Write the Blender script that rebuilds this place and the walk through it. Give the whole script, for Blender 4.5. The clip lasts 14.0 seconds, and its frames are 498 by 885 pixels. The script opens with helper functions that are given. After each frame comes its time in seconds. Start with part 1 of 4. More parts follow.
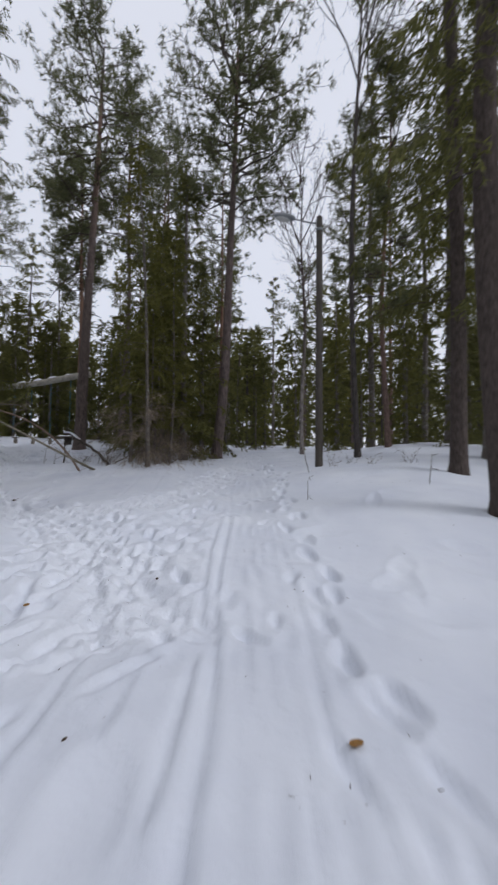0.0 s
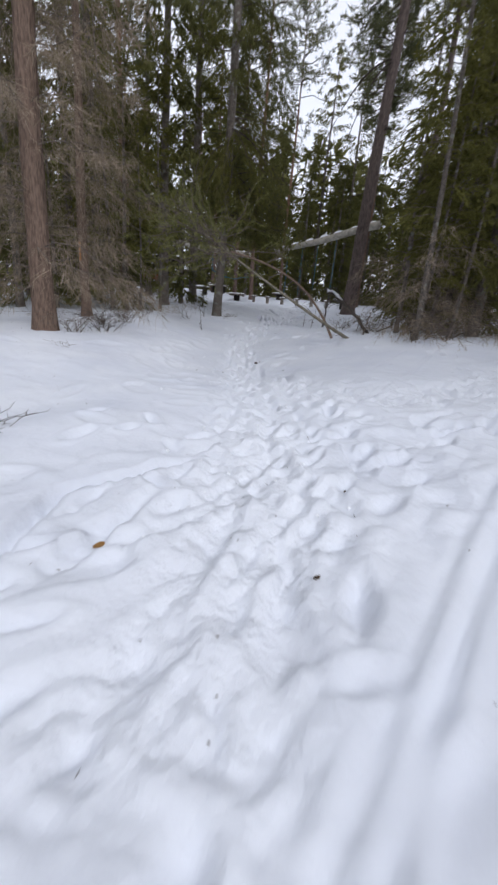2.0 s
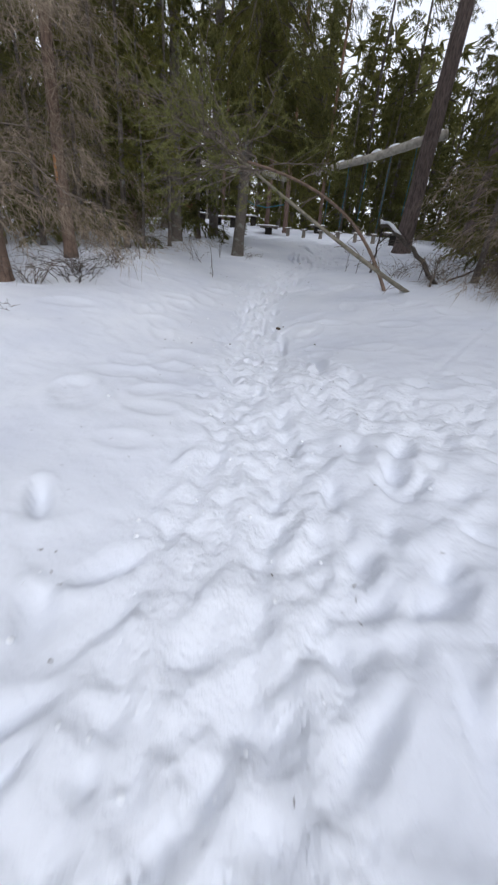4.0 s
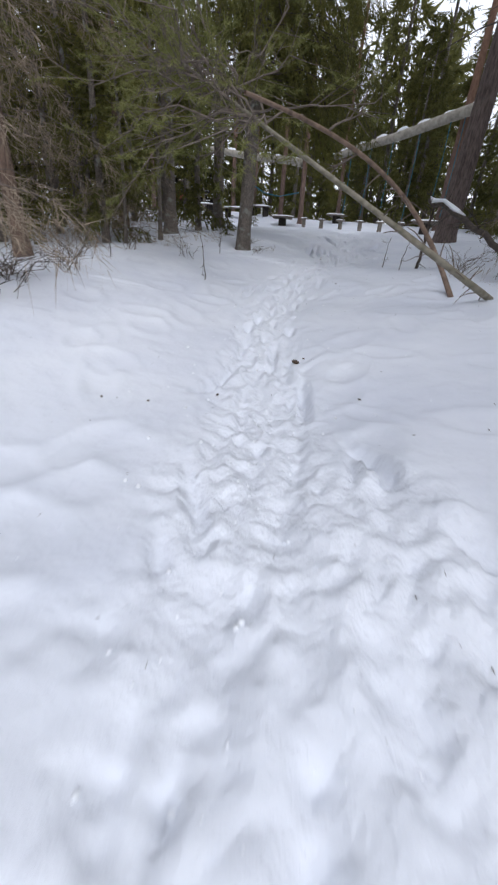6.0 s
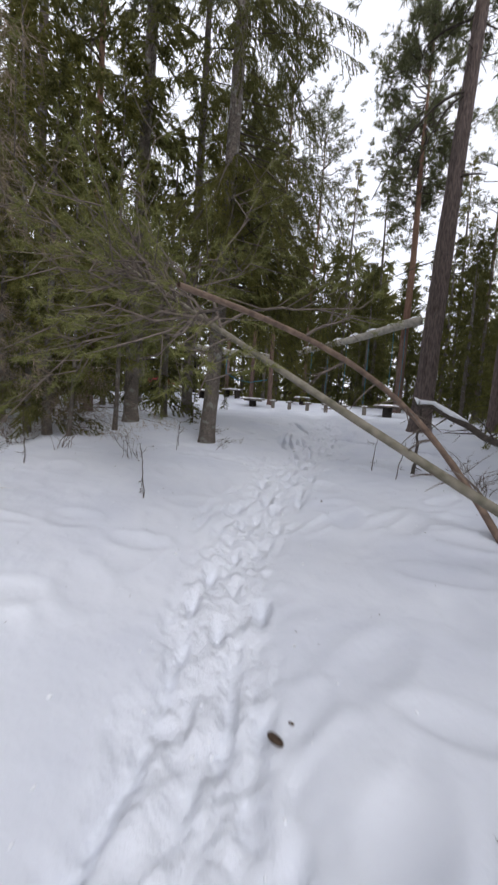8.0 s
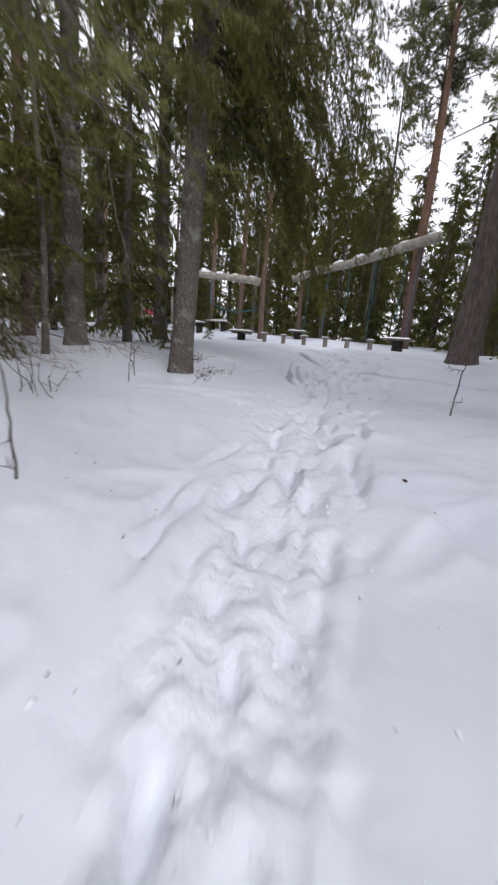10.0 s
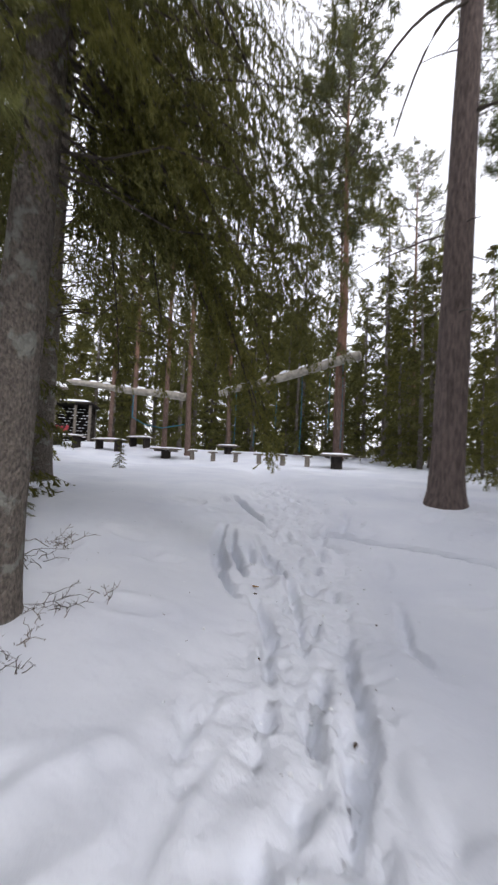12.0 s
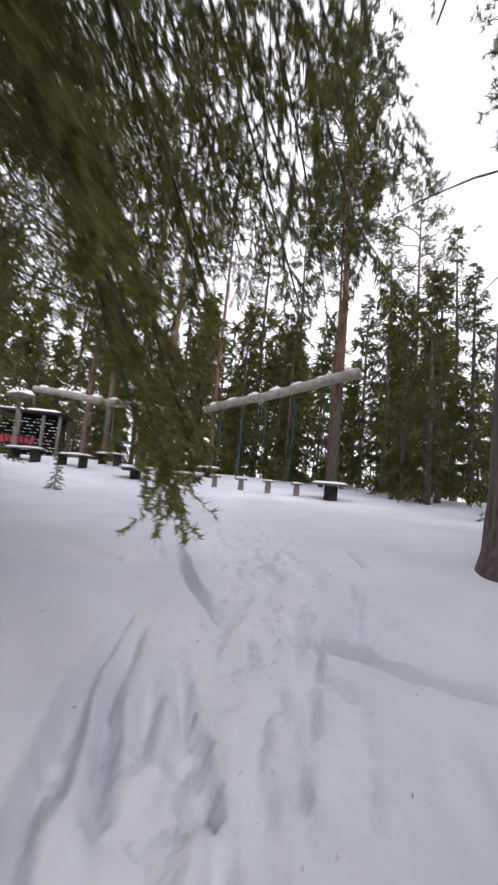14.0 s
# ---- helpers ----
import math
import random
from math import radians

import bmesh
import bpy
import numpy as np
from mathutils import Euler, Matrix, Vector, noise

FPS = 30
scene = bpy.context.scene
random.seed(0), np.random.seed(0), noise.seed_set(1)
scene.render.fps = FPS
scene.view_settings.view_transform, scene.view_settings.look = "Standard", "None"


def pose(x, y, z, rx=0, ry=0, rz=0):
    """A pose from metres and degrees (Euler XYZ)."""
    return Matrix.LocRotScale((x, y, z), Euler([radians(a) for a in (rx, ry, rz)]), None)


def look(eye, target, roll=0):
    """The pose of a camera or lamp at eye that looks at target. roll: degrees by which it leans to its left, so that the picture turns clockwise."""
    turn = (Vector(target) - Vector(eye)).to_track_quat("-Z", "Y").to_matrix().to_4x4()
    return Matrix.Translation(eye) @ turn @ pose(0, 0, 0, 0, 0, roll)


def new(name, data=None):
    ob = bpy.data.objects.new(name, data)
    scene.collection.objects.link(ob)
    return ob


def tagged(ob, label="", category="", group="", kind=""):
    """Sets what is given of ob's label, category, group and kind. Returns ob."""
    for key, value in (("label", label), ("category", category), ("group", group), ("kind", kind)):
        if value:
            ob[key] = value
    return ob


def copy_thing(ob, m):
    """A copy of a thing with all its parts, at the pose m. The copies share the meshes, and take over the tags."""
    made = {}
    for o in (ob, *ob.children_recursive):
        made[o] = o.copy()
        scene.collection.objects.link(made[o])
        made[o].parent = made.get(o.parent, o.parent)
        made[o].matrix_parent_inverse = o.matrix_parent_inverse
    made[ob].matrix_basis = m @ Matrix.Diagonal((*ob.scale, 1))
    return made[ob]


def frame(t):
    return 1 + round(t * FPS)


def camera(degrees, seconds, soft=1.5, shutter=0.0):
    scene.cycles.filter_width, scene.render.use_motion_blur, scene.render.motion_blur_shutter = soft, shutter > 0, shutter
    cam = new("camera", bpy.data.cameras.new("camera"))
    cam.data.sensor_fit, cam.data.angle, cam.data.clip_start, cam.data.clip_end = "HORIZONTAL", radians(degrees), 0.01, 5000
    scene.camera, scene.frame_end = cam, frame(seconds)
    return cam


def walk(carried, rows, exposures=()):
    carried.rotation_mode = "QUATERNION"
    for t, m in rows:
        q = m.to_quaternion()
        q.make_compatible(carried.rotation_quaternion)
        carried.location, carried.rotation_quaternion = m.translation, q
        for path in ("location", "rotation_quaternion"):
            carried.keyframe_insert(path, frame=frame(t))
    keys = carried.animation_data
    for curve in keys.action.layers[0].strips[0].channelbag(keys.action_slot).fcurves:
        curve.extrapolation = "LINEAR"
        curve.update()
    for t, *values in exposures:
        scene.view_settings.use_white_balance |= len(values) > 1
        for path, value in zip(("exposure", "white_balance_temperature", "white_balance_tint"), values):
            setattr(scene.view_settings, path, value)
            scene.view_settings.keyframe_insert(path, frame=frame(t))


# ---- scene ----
cam = camera(65.8, 14.0, soft=2.4, shutter=0.5)
METRES, EYE, TILT, LEAN, TURN = 17.0, 1.3, 2.0, -0.5, 0.0
ROWS = [
    (0.0, 0.0, 0.0, 0.0, 0.0, 0.0, -0.0),
    (0.5, 0.0067, 0.033, -0.0022, 7.82, -2.13, -1.2),
    (1.0, 0.0009, 0.0653, -0.0076, 20.09, -8.89, -2.77),
    (1.5, -0.0024, 0.1007, -0.0132, 31.64, -17.17, -3.04),
    (2.0, -0.0143, 0.137, -0.0094, 39.76, -19.7, -2.95),
    (2.5, -0.0253, 0.1637, -0.0054, 41.69, -21.68, -3.6),
    (3.0, -0.0419, 0.1947, -0.0021, 43.66, -23.83, -3.69),
    (3.2, -0.0501, 0.2052, -0.0014, 44.06, -25.06, -3.58),
    (5.3, -0.1462, 0.3102, -0.0104, 45.13, -29.95, -2.61),
    (5.5, -0.1544, 0.3225, -0.0091, 45.9, -29.76, -2.06),
    (6.0, -0.178, 0.347, -0.0103, 46.35, -28.98, -1.75),
    (6.5, -0.1973, 0.3735, -0.0101, 46.36, -27.27, -1.38),
    (7.0, -0.2203, 0.3982, -0.0068, 47.29, -23.8, -1.04),
    (7.5, -0.2411, 0.42, 0.0063, 44.42, -12.68, -2.34),
    (8.0, -0.261, 0.4434, 0.0129, 42.75, -5.68, -2.46),
    (8.2, -0.2698, 0.4503, 0.0128, 42.12, -4.93, -3.19),
    (10.3, -0.3817, 0.5656, -0.0126, 39.85, -15.11, -4.13),
    (10.5, -0.3953, 0.5804, -0.0085, 34.97, -11.64, -3.84),
    (11.0, -0.4179, 0.6129, 0.0145, 26.22, -2.36, -3.3),
    (11.5, -0.4342, 0.6442, 0.0266, 26.48, 2.51, -3.0),
    (12.0, -0.4548, 0.6741, 0.0282, 30.6, 1.42, -1.01),
    (12.5, -0.4673, 0.7061, 0.0259, 33.42, 1.23, -0.79),
    (13.0, -0.4844, 0.7381, 0.0317, 32.02, 3.74, -1.53),
    (13.5, -0.4932, 0.7724, 0.0325, 32.05, 5.87, -2.41),
    (14.0, -0.5056, 0.8062, 0.0308, 29.23, 4.97, -3.47),
]
walk(cam, [(t, pose(0, 0, EYE, TILT, LEAN, TURN) @ pose(METRES * x, METRES * y, METRES * z, 90 + pitch, roll, yaw)) for t, x, y, z, yaw, pitch, roll in ROWS],
     exposures=[(0.0, -0.48, 6220, 13), (1.0, -0.48, 6220, 13), (1.5, -0.18, 6230, 13), (2.5, -0.1, 6260, 12), (5.5, 0.08, 6200, 12), (6.8, 0.18, 6220, 12), (7.6, 0.09, 6370, 13), (10.5, 0.42, 6440, 14), (11.0, 0.36, 6460, 14), (12.5, 0.52, 6470, 15), (14.0, 0.48, 6500, 16)])

# ---- light: overcast winter day ----
world = bpy.data.worlds.new("overcast_sky")
scene.world = world
world.use_nodes = True
wn, wl = world.node_tree.nodes, world.node_tree.links
SUN_FROM = 115.0  # degrees clockwise from the y axis
sky = wn.new("ShaderNodeTexSky")
sky.sky_type, sky.sun_disc = "NISHITA", False
sky.sun_elevation, sky.sun_rotation = radians(38), radians(SUN_FROM)
sky.dust_density, sky.air_density = 4.0, 1.0
dim = wn.new("ShaderNodeMixRGB")
dim.blend_type, dim.inputs[0].default_value, dim.inputs[2].default_value = "MULTIPLY", 1.0, (0.1, 0.1, 0.1, 1)
wl.new(sky.outputs[0], dim.inputs[1])
cloud = wn.new("ShaderNodeMixRGB")  # an even layer of cloud over the clear sky
cloud.inputs[0].default_value, cloud.inputs[2].default_value = 0.8, (0.9, 0.92, 0.97, 1)
wl.new(dim.outputs[0], cloud.inputs[1])
wl.new(cloud.outputs[0], wn["Background"].inputs["Color"])
wn["Background"].inputs["Strength"].default_value = 1.36
sun = new("sun", bpy.data.lights.new("sun", "SUN"))
sun.data.energy, sun.data.angle, sun.data.color = 1.5, radians(18), (0.95, 0.975, 1.0)
sun.matrix_world = look((0, 0, 0), (-math.sin(radians(SUN_FROM)) * 1.28, -math.cos(radians(SUN_FROM)) * 1.28, -1))


# ---- materials ----
def material(name, rough=0.8, spec=0.3):
    m = bpy.data.materials.new(name)
    m.use_nodes = True
    b = m.node_tree.nodes["Principled BSDF"]
    b.inputs["Roughness"].default_value = rough
    b.inputs["Specular IOR Level"].default_value = spec
    return m, m.node_tree.nodes, m.node_tree.links, b


def ramp(nodes, stops):
    r = nodes.new("ShaderNodeValToRGB")
    r.color_ramp.elements[0].position, r.color_ramp.elements[0].color = stops[0][0], (*stops[0][1], 1)
    r.color_ramp.elements[1].position, r.color_ramp.elements[1].color = stops[-1][0], (*stops[-1][1], 1)
    for p, c in stops[1:-1]:
        r.color_ramp.elements.new(p).color = (*c, 1)
    return r


def tex(nodes, links, kind, scale, coords, detail=4.0, stretch=None):
    n = nodes.new(kind)
    n.inputs["Scale"].default_value = scale
    if "Detail" in n.inputs:
        n.inputs["Detail"].default_value = detail
    if stretch:
        mp = nodes.new("ShaderNodeMapping")
        mp.inputs["Scale"].default_value = stretch
        links.new(coords, mp.inputs["Vector"])
        coords = mp.outputs[0]
    links.new(coords, n.inputs["Vector"])
    return n


def bump(nodes, links, b, heights):
    last = None
    for out, strength, dist in heights:
        n = nodes.new("ShaderNodeBump")
        n.inputs["Strength"].default_value, n.inputs["Distance"].default_value = strength, dist
        links.new(out, n.inputs["Height"])
        if last:
            links.new(last.outputs[0], n.inputs["Normal"])
        last = n
    links.new(last.outputs[0], b.inputs["Normal"])


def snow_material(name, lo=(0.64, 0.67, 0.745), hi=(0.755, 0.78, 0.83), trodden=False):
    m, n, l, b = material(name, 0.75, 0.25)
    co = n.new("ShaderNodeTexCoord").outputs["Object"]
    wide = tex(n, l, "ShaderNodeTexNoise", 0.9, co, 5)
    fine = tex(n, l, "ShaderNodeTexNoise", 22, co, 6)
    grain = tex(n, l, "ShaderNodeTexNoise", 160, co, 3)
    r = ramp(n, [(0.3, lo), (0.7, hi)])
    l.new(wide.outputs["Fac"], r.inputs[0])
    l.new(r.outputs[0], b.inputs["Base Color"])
    if trodden:
        where = n.new("ShaderNodeAttribute")
        where.attribute_name = "trodden"
        crumbs = tex(n, l, "ShaderNodeTexNoise", 10, co, 4)
        lumps = n.new("ShaderNodeMath")
        lumps.operation = "MULTIPLY"
        l.new(crumbs.outputs["Fac"], lumps.inputs[0])
        l.new(where.outputs["Fac"], lumps.inputs[1])
        fresh = n.new("ShaderNodeMixRGB")
        l.new(where.outputs["Fac"], fresh.inputs[0])
        l.new(r.outputs[0], fresh.inputs[1])
        fresh.inputs[2].default_value = (0.77, 0.795, 0.85, 1)
        l.new(fresh.outputs[0], b.inputs["Base Color"])
        bump(n, l, b, [(lumps.outputs[0], 0.8, 0.05), (fine.outputs["Fac"], 0.18, 0.02), (grain.outputs["Fac"], 0.15, 0.004)])
        return m
    bump(n, l, b, [(fine.outputs["Fac"], 0.18, 0.02), (grain.outputs["Fac"], 0.15, 0.004)])
    return m


def bark_material(name, low, dark, high, change, scale=9.0, lichen=None, drawn=0.28):
    m, n, l, b = material(name, 0.9, 0.15)
    co = n.new("ShaderNodeTexCoord").outputs["Object"]
    plates = tex(n, l, "ShaderNodeTexVoronoi", scale, co, stretch=(1, 1, drawn))
    grain = tex(n, l, "ShaderNodeTexNoise", scale * 3, co, 6, stretch=(1, 1, drawn * 0.7))
    wide = tex(n, l, "ShaderNodeTexNoise", 1.6, co, 4)
    r = ramp(n, [(0.3, dark), (0.65, low)])
    l.new(grain.outputs["Fac"], r.inputs[0])
    up = ramp(n, [(0.3, tuple(c * 0.55 for c in high)), (0.7, high)])
    l.new(grain.outputs["Fac"], up.inputs[0])
    sep = n.new("ShaderNodeSeparateXYZ")
    l.new(co, sep.inputs[0])
    add = n.new("ShaderNodeMath")
    add.operation = "MULTIPLY_ADD"
    add.inputs[1].default_value, add.inputs[2].default_value = 4.0, -2.0
    l.new(wide.outputs["Fac"], add.inputs[0])
    tot = n.new("ShaderNodeMath")
    l.new(sep.outputs[2], tot.inputs[0])
    l.new(add.outputs[0], tot.inputs[1])
    mr = n.new("ShaderNodeMapRange")
    mr.inputs["From Min"].default_value, mr.inputs["From Max"].default_value = change - 2, change + 2
    l.new(tot.outputs[0], mr.inputs["Value"])
    mix = n.new("ShaderNodeMixRGB")
    l.new(mr.outputs[0], mix.inputs[0])
    l.new(r.outputs[0], mix.inputs[1])
    l.new(up.outputs[0], mix.inputs[2])
    out = mix.outputs[0]
    if lichen:
        spots = tex(n, l, "ShaderNodeTexNoise", 7, co, 8)
        sr = ramp(n, [(0.56, (0, 0, 0)), (0.64, (0.8, 0.8, 0.8))])
        l.new(spots.outputs["Fac"], sr.inputs[0])
        mx = n.new("ShaderNodeMixRGB")
        l.new(sr.outputs[0], mx.inputs[0])
        l.new(out, mx.inputs[1])
        mx.inputs[2].default_value = (*lichen, 1)
        out = mx.outputs[0]
    l.new(out, b.inputs["Base Color"])
    bump(n, l, b, [(plates.outputs["Distance"], 1.0, 0.03), (grain.outputs["Fac"], 0.5, 0.012)])
    return m


def needle_material(name, a, c, d):
    """Needles: three greens mixed by clump and by blade, some light passing through."""
    m, n, l, b = material(name, 0.6, 0.25)
    co = n.new("ShaderNodeTexCoord").outputs["Object"]
    wide = tex(n, l, "ShaderNodeTexNoise", 0.8, co, 3)
    gi = n.new("ShaderNodeNewGeometry")
    ad = n.new("ShaderNodeMath")
    ad.operation = "MULTIPLY_ADD"
    l.new(gi.outputs["Random Per Island"], ad.inputs[0])
    ad.inputs[1].default_value = 0.45
    l.new(wide.outputs["Fac"], ad.inputs[2])
    r = ramp(n, [(0.35, a), (0.7, c), (1.0, d)])
    l.new(ad.outputs[0], r.inputs[0])
    l.new(r.outputs[0], b.inputs["Base Color"])
    tr = n.new("ShaderNodeBsdfTranslucent")
    l.new(r.outputs[0], tr.inputs["Color"])
    mx = n.new("ShaderNodeMixShader")
    mx.inputs[0].default_value = 0.42
    l.new(b.outputs[0], mx.inputs[1])
    l.new(tr.outputs[0], mx.inputs[2])
    l.new(mx.outputs[0], n["Material Output"].inputs[0])
    return m


def plain_material(name, a, c, scale=8.0, rough=0.85, stretch=None, depth=0.01, metal=0.0):
    m, n, l, b = material(name, rough, 0.25)
    b.inputs["Metallic"].default_value = metal
    co = n.new("ShaderNodeTexCoord").outputs["Object"]
    t1 = tex(n, l, "ShaderNodeTexNoise", scale, co, 7, stretch)
    r = ramp(n, [(0.3, a), (0.7, c)])
    l.new(t1.outputs["Fac"], r.inputs[0])
    l.new(r.outputs[0], b.inputs["Base Color"])
    bump(n, l, b, [(t1.outputs["Fac"], 0.5, depth)])
    return m


SNOW = snow_material("trodden_snow", trodden=True)
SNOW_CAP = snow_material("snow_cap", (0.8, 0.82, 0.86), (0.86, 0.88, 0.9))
PINE_BARK = bark_material("pine_bark", (0.2, 0.155, 0.14), (0.085, 0.068, 0.062), (0.22, 0.145, 0.115), 12)
PINE_RED = bark_material("red_pine_bark", (0.21, 0.145, 0.12), (0.09, 0.062, 0.052), (0.26, 0.155, 0.11), 4.5)
SPRUCE_BARK = bark_material("spruce_bark", (0.21, 0.18, 0.155), (0.09, 0.078, 0.068), (0.18, 0.15, 0.13), 9, 22, (0.26, 0.265, 0.235), 0.7)
BROWN_BARK = bark_material("brown_spruce_bark", (0.22, 0.155, 0.12), (0.1, 0.07, 0.055), (0.18, 0.13, 0.1), 6, 12)
DARK_BARK = bark_material("dark_birch_bark", (0.11, 0.096, 0.088), (0.042, 0.037, 0.034), (0.12, 0.1, 0.09), 9, 10)
PALE_BARK = bark_material("pale_birch_bark", (0.34, 0.31, 0.28), (0.12, 0.1, 0.09), (0.12, 0.09, 0.08), 4, 7)
SPRUCE = needle_material("spruce_needles", (0.084, 0.083, 0.024), (0.152, 0.148, 0.038), (0.222, 0.208, 0.06))
SPRUCE_DARK = needle_material("dark_spruce_needles", (0.066, 0.068, 0.024), (0.122, 0.122, 0.038), (0.185, 0.178, 0.058))
PINE_GREEN = needle_material("pine_needles", (0.078, 0.084, 0.042), (0.138, 0.146, 0.072), (0.2, 0.205, 0.1))
YOUNG_GREEN = needle_material("young_needles", (0.12, 0.13, 0.04), (0.2, 0.21, 0.07), (0.29, 0.29, 0.11))
MID_GREEN = needle_material("fresh_spruce_needles", (0.084, 0.086, 0.028), (0.146, 0.144, 0.044), (0.212, 0.202, 0.066))
DEAD = needle_material("dead_twigwork", (0.175, 0.137, 0.1), (0.295, 0.235, 0.172), (0.42, 0.34, 0.255))
TWIG = plain_material("branch_bark", (0.05, 0.042, 0.036), (0.11, 0.09, 0.075), 12)
GREY_TWIG = plain_material("dry_branch", (0.1, 0.08, 0.065), (0.2, 0.165, 0.14), 12)
FALLEN = plain_material("fallen_grey_trunk", (0.13, 0.12, 0.085), (0.27, 0.24, 0.19), 14)
FALLEN_RED = plain_material("fallen_red_trunk", (0.12, 0.085, 0.066), (0.25, 0.175, 0.13), 14)
GREY_WOOD = plain_material("weathered_wood", (0.11, 0.095, 0.08), (0.27, 0.24, 0.205), 6, stretch=(1, 1, 6))
LOG_WOOD = plain_material("peeled_log", (0.24, 0.22, 0.185), (0.43, 0.4, 0.34), 5)
ORANGE_WOOD = plain_material("bare_wood", (0.34, 0.15, 0.05), (0.5, 0.24, 0.09), 12)
# spruce bark darkened in its colour to stand in for backlit shade
BACKLIT_BARK = bark_material("backlit_spruce_bark", (0.12, 0.095, 0.082), (0.05, 0.04, 0.035), (0.11, 0.088, 0.075), 9, 14)
POLE_WOOD = plain_material("pole_wood", (0.06, 0.052, 0.043), (0.12, 0.105, 0.088), 10, stretch=(3, 3, 0.3))
METAL = plain_material("lamp_metal", (0.2, 0.21, 0.22), (0.3, 0.31, 0.32), 5, 0.5, metal=0.6)
LENS = plain_material("lamp_lens", (0.45, 0.45, 0.43), (0.6, 0.6, 0.57), 5, 0.3)
ROPE = plain_material("blue_rope", (0.03, 0.13, 0.18), (0.06, 0.2, 0.26), 40)
DARK = plain_material("dark_wood", (0.02, 0.017, 0.014), (0.05, 0.042, 0.036), 9)
RED = plain_material("red_paint", (0.32, 0.04, 0.05), (0.48, 0.08, 0.09), 9)
LEAF = plain_material("brown_leaf", (0.2, 0.1, 0.03), (0.36, 0.2, 0.07), 60)
CONE = plain_material("cone_scales", (0.035, 0.025, 0.018), (0.11, 0.075, 0.05), 90)


# ---- helpers for shapes ----
def mesh(name, verts, faces, mat, smooth=False):
    me = bpy.data.meshes.new(name)
    verts, faces = np.asarray(verts, float), np.asarray(faces, int)
    k = faces.shape[1]
    me.vertices.add(len(verts))
    me.vertices.foreach_set("co", verts.ravel())
    me.loops.add(faces.size)
    me.loops.foreach_set("vertex_index", faces.ravel())
    me.polygons.add(len(faces))
    me.polygons.foreach_set("loop_start", np.arange(len(faces)) * k)
    me.polygons.foreach_set("loop_total", np.full(len(faces), k))
    me.polygons.foreach_set("use_smooth", np.full(len(faces), smooth))
    me.update(calc_edges=True)
    me.materials.append(mat)
    return me


def part_of(name, data, parent, label=""):
    ob = new(name, data)
    ob.parent = parent
    return tagged(ob, label)


def part(name, bm, mat, parent, label="", smooth=False):
    me = bpy.data.meshes.new(name)
    for f in bm.faces:
        f.smooth = smooth
    bm.to_mesh(me)
    bm.free()
    me.materials.append(mat)
    ob = new(name, me)
    if parent:
        ob.parent = parent
    return tagged(ob, label)


def thing(name, m, label, category, group=""):
    ob = new(name)
    ob.empty_display_size = 0.2
    ob.matrix_basis = m
    return tagged(ob, label, category, group)


def unit(v):
    return v / np.maximum(np.linalg.norm(v, axis=-1, keepdims=True), 1e-9)


def tube(points, radii, sides=8, rough=0.0, rng=None):
    """Vertices and quads of a tapered tube along points."""
    p, r = np.asarray(points, float), np.asarray(radii, float)
    d = unit(np.gradient(p, axis=0))
    ref = np.where(np.abs(d[:, 2:3]) > 0.9, np.array([[1.0, 0, 0]]), np.array([[0, 0, 1.0]]))
    a = unit(np.cross(d, ref))
    b = np.cross(d, a)
    th = np.linspace(0, 2 * np.pi, sides, endpoint=False)
    rr = r[:, None] * (1 + (rough * (rng.random((len(p), sides)) - 0.5) if rough else 0))
    v = p[:, None] + rr[..., None] * (np.cos(th)[None, :, None] * a[:, None] + np.sin(th)[None, :, None] * b[:, None])
    n, idx = len(p), np.arange(len(p) * sides).reshape(len(p), sides)
    nxt = np.roll(idx, -1, axis=1)
    f = np.stack([idx[:-1], nxt[:-1], nxt[1:], idx[1:]], -1).reshape(-1, 4)
    return v.reshape(-1, 3), f


def joined(pieces):
    vs, fs, k = [], [], 0
    for v, f in pieces:
        vs.append(v)
        fs.append(f + k)
        k += len(v)
    return np.concatenate(vs), np.concatenate(fs)


def blades(P, D, L, n, size, width, spread, rng):
    """n narrow triangles along each twig that starts at P and runs L along D."""
    m = len(P)
    t = rng.random((m, n, 1)) ** 0.8
    base = P[:, None] + D[:, None] * L[:, None, None] * t
    d = unit(D[:, None] * 0.75 + unit(rng.normal(size=(m, n, 3))) * spread)
    ln = size * (0.6 + 0.8 * rng.random((m, n, 1)))
    s = unit(np.cross(d, rng.normal(size=(m, n, 3)))) * width * (0.6 + 0.8 * rng.random((m, n, 1))) / 2
    v = np.stack([base - s, base + s, base + d * ln], 2).reshape(-1, 3)
    return v, np.arange(len(v)).reshape(-1, 3)


def trunk_mesh(name, h, r, mat, rng, bend=0.1, lean=(0, 0), sides=16, top=0.03, flare=0.35):
    z = np.concatenate([[-0.5, -0.15, 0, 0.1, 0.25, 0.5], np.linspace(0.9, h, 26)])
    s = np.clip(z / h, 0, 1)
    w = rng.normal(size=4) * bend
    x = lean[0] * z + w[0] * np.sin(s * 5) + w[1] * (np.sin(s * 11)) * 0.35
    y = lean[1] * z + w[2] * np.sin(s * 4.3) + w[3] * (np.sin(s * 9)) * 0.35
    rad = r * ((1 - s) ** 0.75 * (1 - top) + top) * (1 + flare * np.exp(-np.clip(z, 0, 9) / 0.22))
    v, f = tube(np.stack([x, y, z], 1), rad, sides, 0.09, rng)
    axis = lambda q: np.stack([np.interp(q, z, x), np.interp(q, z, y), q], -1)
    radius = lambda q: np.interp(q, z, rad)
    return mesh(name, v, f, mat, True), axis, radius


